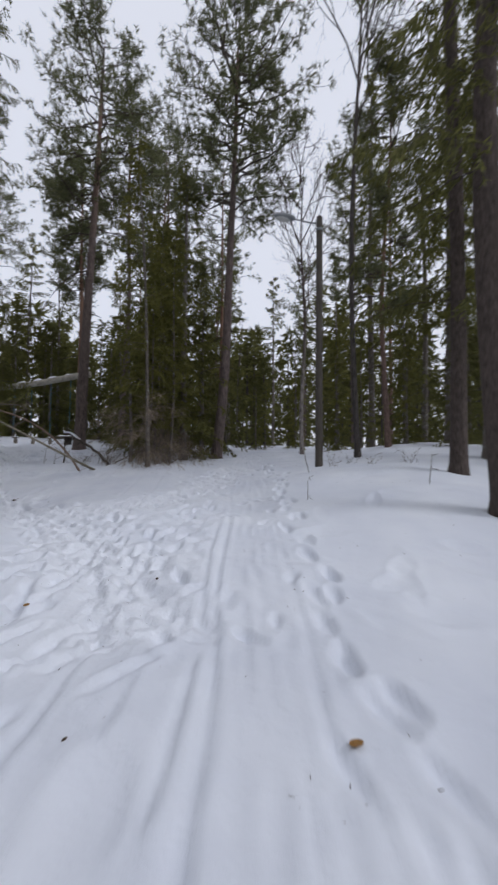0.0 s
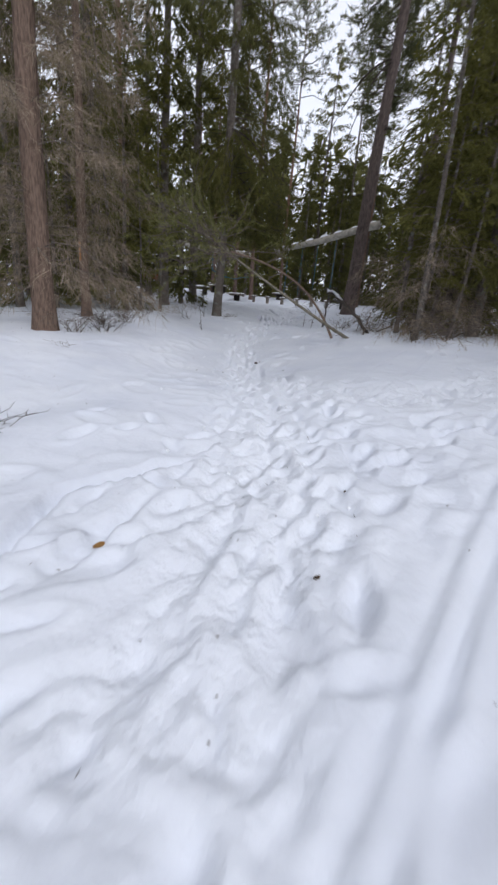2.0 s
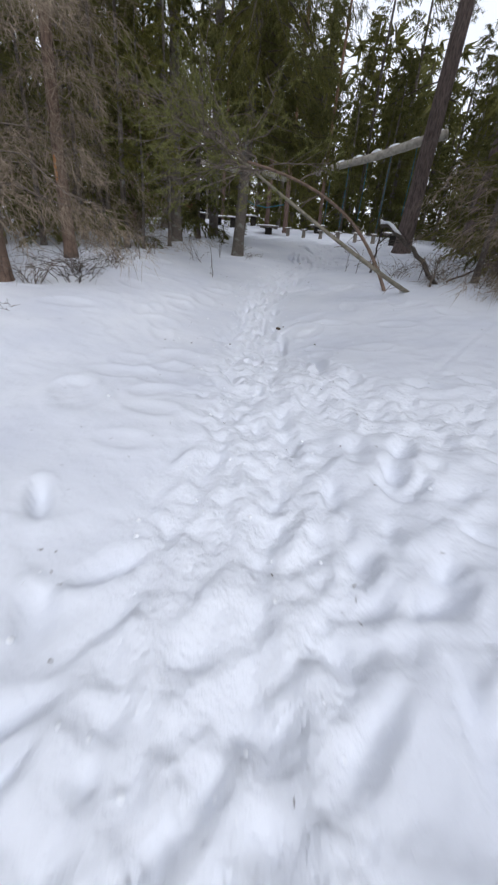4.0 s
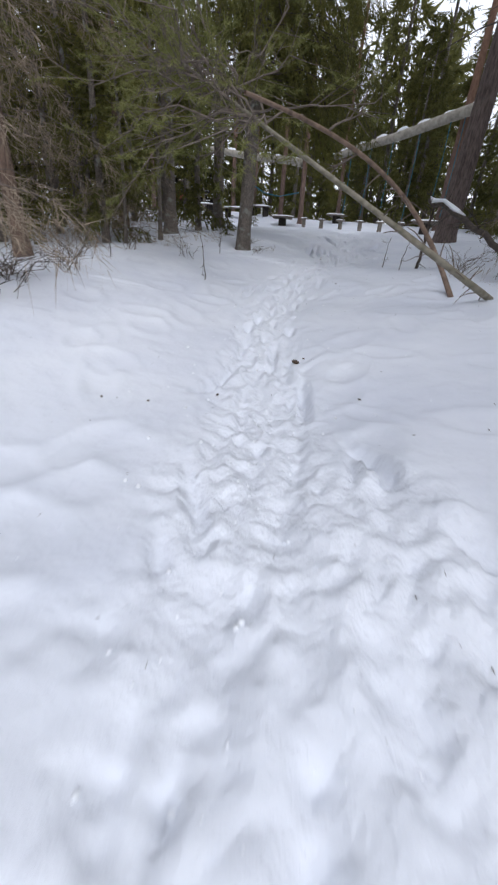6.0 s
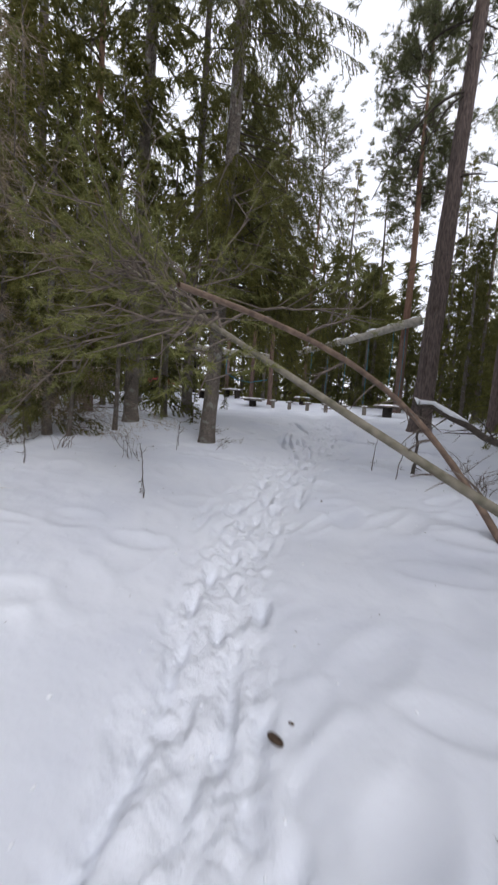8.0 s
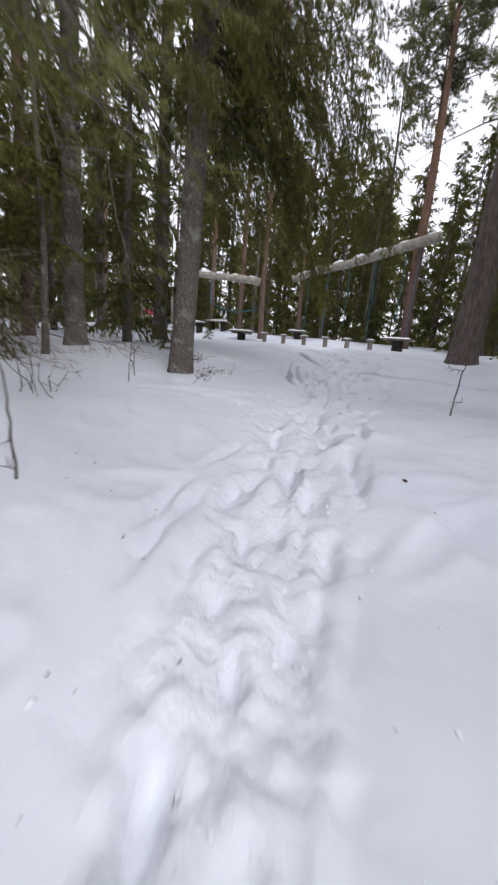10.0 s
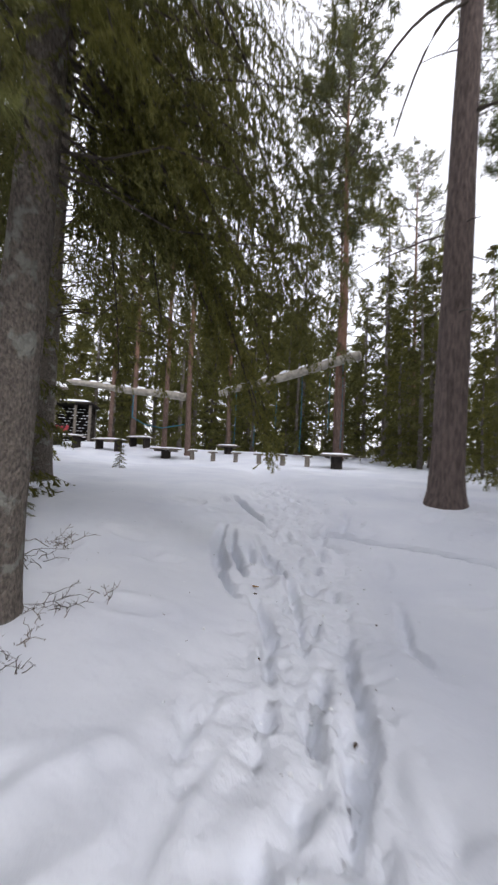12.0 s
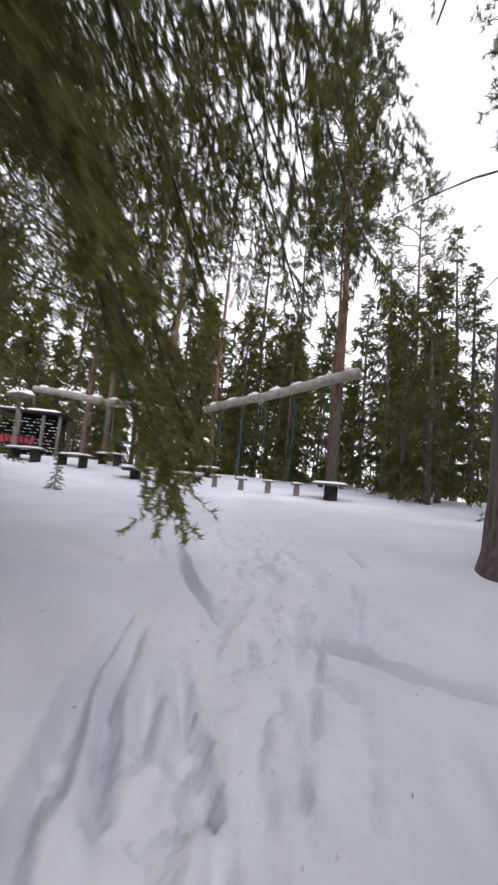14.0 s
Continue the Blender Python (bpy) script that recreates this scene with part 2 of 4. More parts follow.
def limb(p0, d0, length, curve, n=5):
    """A branch line: starts at p0 along d0, its end moved by curve."""
    s = np.linspace(0, 1, n)[:, None]
    return p0 + d0 * length * s + np.asarray(curve) * length * s ** 2


def spruce(rng, h=18.0, r=0.22, low=1.5, reach=2.6, branches=90, twigs=22, per=8, size=0.09, width=0.028, droop=0.35, hang=0.9,
           bark=None, green=None, dead_below=0.0, side=None, lean=(0, 0), label="", name="spruce_tree", twig_len=0.42, bend=0.06, shape=0.75):
    """A spruce: trunk, drooping limbs, and hanging needle sprays; below dead_below the limbs are bare and brown."""
    tree = thing(name, Matrix(), label, "tree")
    me, axis, radius = trunk_mesh("trunk", h, r, bark or SPRUCE_BARK, rng, bend, lean)
    part_of("trunk", me, tree)
    sticks, P, D, L, dP, dD, dL, nP, nD, nL = [], [], [], [], [], [], [], [], [], []
    for i in range(branches):
        z = low + (h - low) * ((i + rng.random()) / branches) ** (1.1 if side is None else 1.35)
        az = rng.random() * 2 * np.pi if side is None or rng.random() < 0.45 else side[0] + rng.normal() * 0.4
        frac = (z - low) / (h - low)
        ln = reach * ((1 - frac) ** shape * 0.95 + 0.05) * (0.65 + 0.5 * rng.random())
        if side is not None and abs((az - side[0] + np.pi) % (2 * np.pi) - np.pi) < 0.6 and z < side[2]:
            ln *= side[1]
        close = side is not None and z < side[2]
        d0 = np.array([np.cos(az), np.sin(az), 0.12 + 0.5 * frac])
        pts = limb(axis(np.array(z)) , d0, ln, (0, 0, -droop * (0.7 + 0.6 * rng.random()) * (1.1 - frac)), 6)
        pts[1:] += rng.normal(size=(5, 3)) * 0.03 * ln
        sticks.append(tube(pts, np.linspace(0.005 + 0.0033 * ln, 0.002, 6), 4 if branches > 100 else 3))
        k = max(4, int(twigs * (0.4 + 0.6 * ln / reach) * (1.5 if close else 1)))
        s = 0.12 + 0.88 * (np.arange(k) + rng.random(k)) / k
        q = np.stack([np.interp(s, np.linspace(0, 1, 6), pts[:, c]) for c in range(3)], -1)
        out = unit(np.gradient(pts, axis=0))[np.clip((s * 5).astype(int), 0, 5)]
        perp = unit(np.cross(out, [0, 0, 1.0])) * np.where(np.arange(k) % 2, 1, -1)[:, None]
        td = unit(out * 0.55 + perp * (0.75 * rng.random((k, 1)) + 0.15) + np.array([0, 0, -1.0]) * hang * (0.35 + 0.9 * rng.random((k, 1))) + rng.normal(size=(k, 3)) * 0.12)
        tl = twig_len * (0.5 + 0.8 * rng.random(k)) * (1.15 - 0.55 * s) * (0.5 + 0.5 * ln / reach)
        if z < dead_below:
            dP.append(q), dD.append(td), dL.append(tl * 1.5)
        elif close:
            nP.append(q), nD.append(td), nL.append(tl)
        else:
            P.append(q), D.append(td), L.append(tl)
    v, f = joined(sticks)
    tagged(part_of("branchwork", mesh("branchwork", v, f, TWIG if not dead_below else GREY_TWIG), tree), kind="stuff")
    if P:
        P, D, L = np.concatenate(P), np.concatenate(D), np.concatenate(L)
        v, f = blades(P, D, L, per, size, width, 0.55, rng)
        v2, f2 = blades(P, D, np.full(len(P), 0.01), 2, 1.0, width * 0.9, 0.06, rng)
        v2 = v2.reshape(-1, 2, 3, 3)
        v2[:, :, 2] = (P + D * L[:, None])[:, None]
        part_of("crown", mesh("crown", np.concatenate([v, v2.reshape(-1, 3)]), np.concatenate([f, f2 + len(v)]), green or SPRUCE), tree)
    if nP:
        P, D, L = np.concatenate(nP), np.concatenate(nD), np.concatenate(nL)
        v, f = blades(P, D, L, 40, 0.045, 0.012, 0.6, rng)
        part_of("low_bough", mesh("low_bough", v, f, green or SPRUCE), tree, "low hanging boughs with dense needles")
    if dP:
        P, D, L = np.concatenate(dP), np.concatenate(dD), np.concatenate(dL)
        v, f = blades(P, D, L, 6, 0.26, 0.008, 0.6, rng)
        tagged(part_of("dead_twigwork", mesh("dead_twigwork", v, f, DEAD), tree, "bare brown dead twigs"), kind="stuff")
    return tree


def pine(rng, h=20.0, r=0.22, low=0.5, reach=2.6, branches=42, subs=7, tufts=4, per=9, size=0.2, width=0.022, bark=None, lean=(0, 0),
         label="", name="pine_tree", snags=8, bend=0.12, green=None, top=1.0):
    """A Scots pine: tall bare trunk, dead snags, crooked limbs and needle tufts in the upper part."""
    tree = thing(name, Matrix(), label, "tree")
    me, axis, radius = trunk_mesh("trunk", h, r, bark or PINE_BARK, rng, bend, lean, top=0.06)
    part_of("trunk", me, tree)
    sticks, P, D, L = [], [], [], []
    for i in range(branches):
        frac = (i + rng.random()) / branches
        z = h * (low + (0.99 - low) * frac)
        az = rng.random() * 2 * np.pi
        ln = reach * (0.3 + 0.9 * np.sin(np.pi * (0.12 + 0.82 * frac)) ** 0.8) * (0.5 + 0.6 * rng.random())
        d0 = np.array([np.cos(az), np.sin(az), -0.1 + 0.75 * frac])
        pts = limb(axis(np.array(z)), d0, ln, (0, 0, 0.28 * rng.random() - 0.05), 6)
        pts[1:] += rng.normal(size=(5, 3)) * 0.05 * ln
        sticks.append(tube(pts, np.linspace(0.012 + 0.012 * ln, 0.006, 6), 5))
        for j in range(subs):
            s = 0.3 + 0.7 * (j + rng.random()) / subs
            q = np.array([np.interp(s, np.linspace(0, 1, 6), pts[:, c]) for c in range(3)])
            sd = unit(unit(d0) * 0.8 + rng.normal(size=3) * 0.6 + np.array([0, 0, 0.25]))
            sl = reach * 0.3 * (0.5 + 0.8 * rng.random()) * (1.25 - 0.5 * s)
            sp = limb(q, sd, sl, (0, 0, 0.2), 4)
            sticks.append(tube(sp, np.linspace(0.011, 0.004, 4), 3))
            for u in np.linspace(0.35, 1, tufts):
                P.append(q + (sp[-1] - q) * u + rng.normal(size=3) * 0.1)
                D.append(unit(sd + rng.normal(size=3) * 0.5 + np.array([0, 0, 0.3])))
                L.append(0.14)
    for i in range(snags):
        z = h * (0.15 + (low - 0.12) * rng.random())
        az = rng.random() * 2 * np.pi
        ln = 0.4 + 1.5 * rng.random() ** 2
        pts = limb(axis(np.array(z)), np.array([np.cos(az), np.sin(az), -0.1]), ln, (0, 0, -0.25), 4)
        sticks.append(tube(pts, np.linspace(0.022, 0.005, 4), 4))
    v, f = joined(sticks)
    tagged(part_of("branchwork", mesh("branchwork", v, f, TWIG), tree), kind="stuff")
    v, f = blades(np.array(P), np.array(D), np.array(L), per, size, width, 0.85, rng)
    part_of("crown", mesh("crown", v, f, green or PINE_GREEN), tree)
    return tree


def bare_tree(rng, h=14.0, r=0.11, fork=0.55, mat=None, label="", lean=(0, 0), name="birch_tree", limbs=16):
    """A leafless birch: rising limbs that fork into fine twigs."""
    tree = thing(name, Matrix(), label, "tree")
    me, axis, radius = trunk_mesh("trunk", h, r, mat or DARK_BARK, rng, 0.15, lean, 12)
    part_of("trunk", me, tree)
    sticks = []

    def grow(p, d, ln, rad, level):
        pts = limb(p, d, ln, rng.normal(size=3) * 0.12 + np.array([0, 0, 0.18]), 5)
        pts[1:] += rng.normal(size=(4, 3)) * 0.03 * ln
        sticks.append(tube(pts, np.linspace(rad, rad * 0.3, 5), 5 if level < 2 else 3))
        if level < 3:
            for k in range((5, 5, 4)[level]):
                s = 0.3 + 0.65 * (k + rng.random()) / 5
                q = np.array([np.interp(s, np.linspace(0, 1, 5), pts[:, c]) for c in range(3)])
                grow(q, unit(unit(d) * 0.9 + rng.normal(size=3) * 0.45), ln * (0.45 + 0.25 * rng.random()) * (1.1 - 0.4 * s), rad * 0.5, level + 1)

    for i in range(limbs):
        z = h * (fork + (0.95 - fork) * (i + rng.random()) / limbs)
        az = rng.random() * 2 * np.pi
        grow(axis(np.array(z)), unit(np.array([np.cos(az), np.sin(az), 1.6 + rng.random()])), h * 0.2 * (1.2 - 0.6 * i / limbs), r * 0.35, 0)
    v, f = joined(sticks)
    tagged(part_of("branchwork", mesh("branchwork", v, f, mat or DARK_BARK), tree), kind="stuff")
    return tree


# ---- the snow-covered ground ----
MOUNDS = [(0, 0, 5, 0.11), (3.8, 7.5, 4, 0.52), (1.5, 12.5, 5, 0.23), (-3.5, 11, 3, 0.18), (-5.3, 8.3, 3, -0.44), (-8.1, 8, 4, 0.17), (-10.5, 12.5, 4, -0.04), (-8.8, 14.8, 3.5, -0.29), (-8, 19, 4, 0.02), (-13, 26, 5, -0.21), (-16, 27, 6, 0.09), (-20, 26, 6, -0.52), (-14, 32, 6, 0.01), (-24, 30, 7, 0.6), (-33, 28, 8, 0.64), (-17, 36, 8, 0.35), (-3, 3, 4, -0.09), (8, 14, 6, 1.16), (-6.8, 9.9, 2.6, -0.2)]


def value_noise(x, y, cell, seed):
    g = np.random.default_rng(seed).random((257, 257))
    u, v = x / cell, y / cell
    i, j = np.floor(u).astype(int), np.floor(v).astype(int)
    a, b = u - i, v - j
    a, b = a * a * (3 - 2 * a), b * b * (3 - 2 * b)
    w = lambda di, dj: g[(i + di) % 257, (j + dj) % 257]
    return (w(0, 0) * (1 - a) * (1 - b) + w(1, 0) * a * (1 - b) + w(0, 1) * (1 - a) * b + w(1, 1) * a * b) - 0.5


def land(x, y):
    """The height of the smooth snow."""
    x, y = np.asarray(x, float), np.asarray(y, float)
    z = 2.6 / (1 + np.exp(-np.clip((-0.33 * x + 0.94 * y - 14) / 6.5, -40, 40))) - 0.27
    for a, b, r, h in MOUNDS:
        z = z + h * np.exp(-((x - a) ** 2 + (y - b) ** 2) / (2 * (r * 0.6) ** 2))
    far = np.clip((np.hypot(x + 8, y - 15) - 12) / 30, 0, 1)
    return z + value_noise(x, y, 2.6, 3) * (0.16 + far * 0.3) + value_noise(x, y, 0.9, 4) * 0.05


def along(points, step):
    p = np.array(points, float)
    d = np.concatenate([[0], np.cumsum(np.linalg.norm(np.diff(p, axis=0), axis=1))])
    s = np.arange(0, d[-1], step)
    q = np.stack([np.interp(s, d, p[:, c]) for c in range(2)], 1)
    return q, np.arctan2(*np.gradient(q, axis=0).T[::-1])


SIDE_TRAIL = [(-0.85, 2.9), (-1.3, 3.9), (-2.7, 5.5), (-4.5, 7.5), (-6.5, 9.6), (-7.9, 12), (-8.9, 14.4), (-10.2, 17), (-13, 21), (-16, 25)]
CROSSING = [(-3.7, 7.2), (-2.7, 6.7), (-1.7, 6.9), (-0.9, 8.2), (-0.5, 11)]
RIGHT_EDGE = [(1.0, -0.5), (0.75, 1.2), (0.62, 3.0), (0.55, 5.0), (0.6, 8.0), (0.5, 12)]


def snow_ground():
    rng = np.random.default_rng(11)

    def axis_of(lo, hi, step, a, b):
        inner = np.arange(lo, hi, step)
        grow = step * np.cumsum(1.13 ** np.arange(1, 75))
        left, right = lo - grow[grow < lo - a][::-1], hi - step + grow[grow < b - hi]
        return np.concatenate([[a], left, inner, right, [b]])

    xs, ys = axis_of(-12.0, 3.0, 0.03, -900, 900), axis_of(0.4, 18.4, 0.03, -900, 900)
    X, Y = np.meshgrid(xs, ys)
    Z = land(X, Y)
    Dz = np.zeros_like(Z)

    def stamp(x, y, ang, depth, ln, wd, rim):
        i0, i1 = np.searchsorted(xs, [x - 0.5, x + 0.5])
        j0, j1 = np.searchsorted(ys, [y - 0.5, y + 0.5])
        if i1 - i0 < 6 or j1 - j0 < 6:
            return
        dx, dy = X[j0:j1, i0:i1] - x, Y[j0:j1, i0:i1] - y
        u, v = dx * np.cos(ang) + dy * np.sin(ang), -dx * np.sin(ang) + dy * np.cos(ang)
        q = (u / ln) ** 2 + (v / wd) ** 2
        pit = -depth * np.exp(-q ** 2 * 0.9) * (1 + 0.35 * u / ln)
        edge = rim * np.exp(-((np.sqrt(q) - 1.45) / 0.35) ** 2)
        Dz[j0:j1, i0:i1] = np.where(pit < -0.2 * depth, np.minimum(Dz[j0:j1, i0:i1], pit), Dz[j0:j1, i0:i1] + pit) + edge

    def prints(line, step, wander, depth, repeat=1):
        for _ in range(repeat):
            q, ang = along(line, step * (0.9 + 0.2 * rng.random()))
            for k, ((x, y), a) in enumerate(zip(q, ang)):
                off = (0.1 if k % 2 else -0.1) + rng.normal() * wander
                x, y = x - np.sin(a) * off + rng.normal() * 0.05, y + np.cos(a) * off + rng.normal() * 0.05
                stamp(x, y, a + rng.normal() * 0.14, depth * (0.6 + 0.7 * rng.random()), 0.13 + 0.05 * rng.random(), 0.048 + 0.022 * rng.random(), 0.002 + 0.007 * rng.random())

    # packed main trail with a pair of ski grooves beside its crown
    cx = 0.05 + 0.05 * np.sin(Y * 0.5)
    trail = 1 / (1 + np.exp(np.clip((np.abs(X - cx - 0.05) - 0.42) / 0.09, -40, 40)))
    Dz -= 0.018 * trail * (Y < 40)
    fade = np.clip((6.5 - Y) / 2, 0, 1) + 0.35 * np.clip((Y - 4.5) / 2, 0, 1) * np.clip((14 - Y) / 4, 0, 1)
    for off, dep in ((-0.35, 0.017), (-0.22, 0.017), (-0.62, 0.009), (-1.02, 0.013), (-1.75, 0.024), (-2.3, 0.02), (0.38, 0.006)):
        bend_ = off - 0.02 * np.clip(Y - 2, 0, 9) * (off > -0.5) * (off < 0) - 0.06 * np.clip(Y - 3, 0, 9) * (off < -1) + 0.03 * np.sin(Y * 1.7 + off * 7)
        Dz -= dep * np.exp(-(((X - bend_) / 0.032) ** 2)) * fade
        Dz += dep * 0.7 * np.exp(-(((X - bend_ - 0.06) / 0.028) ** 2)) * fade
    # trodden bed of the side trail
    near = np.full(X.shape, 9.0)
    sub = np.ix_((ys > 0.5) & (ys < 27), (xs > -18) & (xs < 2))
    best = np.full(X[sub].shape, 9.0)
    for line, wide in ((SIDE_TRAIL, 0.0), (CROSSING, 0.42)):
        for x, y in along(line, 0.15)[0]:
            best = np.minimum(best, np.hypot(X[sub] - x, Y[sub] - y) / (wide or np.interp(y, [3, 6.5, 8, 10.5, 12.5], [0.42, 0.5, 0.42, 0.34, 0.55])))
    near[sub] = best
    # distance along the side trail and across it, for relief that runs with the walking
    run, side_, least = np.zeros_like(best), np.zeros_like(best), np.full(best.shape, 99.0)
    for k, ((x, y), a) in enumerate(zip(*along(SIDE_TRAIL, 0.12))):
        dx, dy = X[sub] - x, Y[sub] - y
        r = dx * dx + dy * dy
        m = r < least
        least[m] = r[m]
        run[m] = (k * 0.12 + dx * np.cos(a) + dy * np.sin(a))[m]
        side_[m] = (dy * np.cos(a) - dx * np.sin(a))[m]
    furrow = np.zeros_like(Z)
    wob = value_noise(X[sub], Y[sub], 0.35, 15) * 0.12
    furrow[sub] = value_noise(run * 0.14, side_ + wob, 0.12, 16) * 0.07 + value_noise(run * 0.4, side_ + wob, 0.075, 17) * 0.05
    calm = 1 - 0.5 / (1 + np.exp(np.clip((10.5 - Y) / 0.6, -40, 40)))
    bed = np.exp(-((near * (1 + 0.5 * value_noise(X, Y, 0.4, 14))) ** 4))
    Dz -= 0.045 * bed
    wx, wy = X * 0.87 + Y * 0.5 + value_noise(X, Y, 0.3, 12) * 0.16, Y * 0.87 - X * 0.5 + value_noise(X, Y, 0.3, 13) * 0.16
    Dz += bed * calm * (furrow + value_noise(wx, wy, 0.1, 9) * 0.03 + value_noise(wx, wy, 0.06, 10) * 0.035)
    prints(SIDE_TRAIL[3:], 0.4, 0.1, 0.08, 3)
    prints(SIDE_TRAIL[:4], 0.45, 0.14, 0.06, 2)
    prints(SIDE_TRAIL[:3], 0.5, 0.2, 0.05, 1)
    prints(SIDE_TRAIL[6:], 0.42, 0.25, 0.035, 3)
    prints(CROSSING, 0.42, 0.24, 0.05, 3)
    prints(RIGHT_EDGE, 0.42, 0.14, 0.045, 2)
    prints([(-2.6, 1.6), (-1.2, 4.2), (-0.7, 7)], 0.45, 0.3, 0.05, 2)
    prints([(-1.9, 2.2), (-1.6, 4.5), (-2.4, 6.2)], 0.45, 0.35, 0.05, 2)
    prints([(-2.1, 0.9), (-1.3, 1.9), (-0.85, 3.0)], 0.45, 0.3, 0.035, 3)
    prints([(-0.75, 2.6), (-1.7, 5.0)], 0.45, 0.3, 0.05, 2)
    for k in range(70):
        stamp(-1.3 + rng.normal() * 0.9, 4.6 + rng.normal() * 1.5, 1.9 + rng.normal() * 0.9, 0.02 + 0.04 * rng.random(), 0.09 + 0.08 * rng.random(), 0.04 + 0.04 * rng.random(), 0.012)
    for k in range(260):  # old prints, softened by thaw
        c = SIDE_TRAIL[rng.integers(0, len(SIDE_TRAIL) - 2)]
        stamp(c[0] + rng.normal() * 2.0, c[1] + rng.normal() * 2.0, rng.random() * 3.1, 0.007 + 0.014 * rng.random(), 0.16 + 0.14 * rng.random(), 0.08 + 0.08 * rng.random(), 0.006)
    rough = np.clip(np.exp(-(((X + 1.3) / 1.5) ** 2 + ((Y - 4.6) / 2.6) ** 2)) + 0.9 * np.exp(-(((X + 1.5) / 1.2) ** 2 + ((Y - 7.3) / 1.6) ** 2)), 0, 1)
    Dz += rough * (1 - trail) * (value_noise(wx, wy, 0.2, 18) * 0.022 + value_noise(wx, wy, 0.1, 19) * 0.025)
    Dz += trail * value_noise(X, Y * 0.1, 0.045, 20) * 0.014
    # long drag lines left by feet and skis
    def drag(line, dep, wide=0.034):
        q, ang = along(line, 0.045)
        for k, ((x, y), a) in enumerate(zip(q, ang)):
            s = min(1.0, k / 7, (len(q) - k) / 7)
            stamp(x + rng.normal() * 0.008, y + rng.normal() * 0.008, a, dep * s * (0.9 + 0.2 * rng.random()), 0.11, wide, 0.0015)

    # near the junction, then up the side trail, then where it meets the clearing
    for line in ([(-1.92, 2.57), (-2.22, 2.92), (-2.54, 3.36), (-2.3, 4.27)], [(-1.77, 2.77), (-1.91, 3.17), (-2.07, 3.7)], [(-0.6, 3.24), (-0.7, 3.36), (-0.9, 3.5), (-0.97, 3.66), (-1.34, 3.93)],
                 [(-3.74, 6.64), (-3.53, 6.51), (-3.4, 6.39)], [(-3.5, 6.37), (-3.35, 6.19), (-3.22, 6.07)], [(-3.32, 6.43), (-3.07, 6.22)], [(-3.21, 6.52), (-3.0, 6.35)],
                 [(-3.34, 6.92), (-3.08, 6.86), (-3.02, 6.79)], [(-2.98, 6.64), (-2.9, 6.61)], [(-4.69, 7.07), (-4.18, 6.77), (-3.92, 6.6)], [(-4.19, 7.92), (-3.7, 7.63), (-3.53, 7.37)]):
        drag(line, 0.07, 0.05)
    for line in ([(-5.11, 8.31), (-4.84, 8.0), (-4.63, 7.8)], [(-5.15, 8.04), (-4.83, 7.6)], [(-5.18, 8.73), (-4.86, 8.39), (-4.53, 8.02)], [(-6.5, 9.28), (-5.99, 8.7), (-5.67, 8.17), (-5.51, 7.73)], [(-6.15, 9.42), (-5.59, 8.79), (-5.27, 8.6)],
                 [(-7.16, 10.92), (-7.02, 10.63)], [(-7.29, 10.78), (-7.2, 10.61), (-7.03, 10.31)], [(-6.94, 10.64), (-6.79, 10.49)], [(-7.18, 10.4), (-7.11, 10.24)], [(-7.52, 11.39), (-7.22, 10.9)], [(-7.51, 11.28), (-7.54, 11.01), (-7.42, 10.77)]):
        drag(line, 0.085, 0.045)
    for line in ([(-8.65, 14.61), (-8.4, 13.9), (-8.15, 13.28), (-8.04, 12.62)], [(-8.6, 13.56), (-8.24, 12.97)], [(-10.46, 15.3), (-9.94, 14.64), (-9.46, 14.25)], [(-9.52, 14.53), (-9.14, 14.15), (-8.68, 13.36)], [(-9.42, 15.17), (-8.94, 14.35), (-8.67, 13.87)],
                 [(-8.66, 13.2), (-8.44, 12.78)], [(-10.63, 15.77), (-10.37, 15.24), (-9.86, 14.67)], [(-10.46, 15.71), (-10.17, 15.23), (-9.64, 14.7)], [(-10.1, 15.47), (-9.74, 15.01)], [(-10.1, 15.68), (-9.83, 15.41), (-9.3, 14.98)]):
        drag(line, 0.085, 0.04)
    for line in ([(-9.62, 15.02), (-9.45, 14.68)], [(-9.39, 15.51), (-9.11, 15.25)], [(-9.02, 15.29), (-8.9, 15.1)], [(-10.0, 16.3), (-9.4, 16.39), (-9.0, 16.36), (-8.43, 16.37), (-7.0, 16.2)], [(-9.55, 16.14), (-9.03, 16.06)], [(-11.5, 17.25), (-10.66, 16.5), (-10.08, 16.15)]):
        drag(line, 0.085, 0.04)
    q, ang = along(SIDE_TRAIL, 0.16)
    for (x, y), a in zip(q, ang):
        for _ in range(2 if 3.5 < y < 11 else 1):
            if rng.random() < (0.55 if y > 11 else 0.6):
                off, ln, tw = rng.normal() * (0.38 if y > 11 else 0.26), 0.35 + 0.6 * rng.random(), a + rng.normal() * 0.13
                x0, y0 = x - math.sin(a) * off, y + math.cos(a) * off
                drag([(x0, y0), (x0 + ln * math.cos(tw), y0 + ln * math.sin(tw))], 0.025 + 0.03 * rng.random(), 0.026 + 0.016 * rng.random())
    # thaw hollows and crust, stronger off the trails
    off_trail = 1 - np.clip(bed + trail, 0, 1)
    Dz += off_trail * calm * (value_noise(wx, wy, 0.75, 5) * 0.03 + value_noise(wx, wy, 0.24, 6) * 0.012) * np.clip(1.3 - np.abs(X + 2) / 14, 0.35, 1)
    Dz += value_noise(wx, wy, 0.09, 7) * 0.005
    Z += (1.3 + 0.7 / (1 + np.exp(np.clip((11.5 - Y) / 0.6, -40, 40)))) * Dz
    n = len(xs)
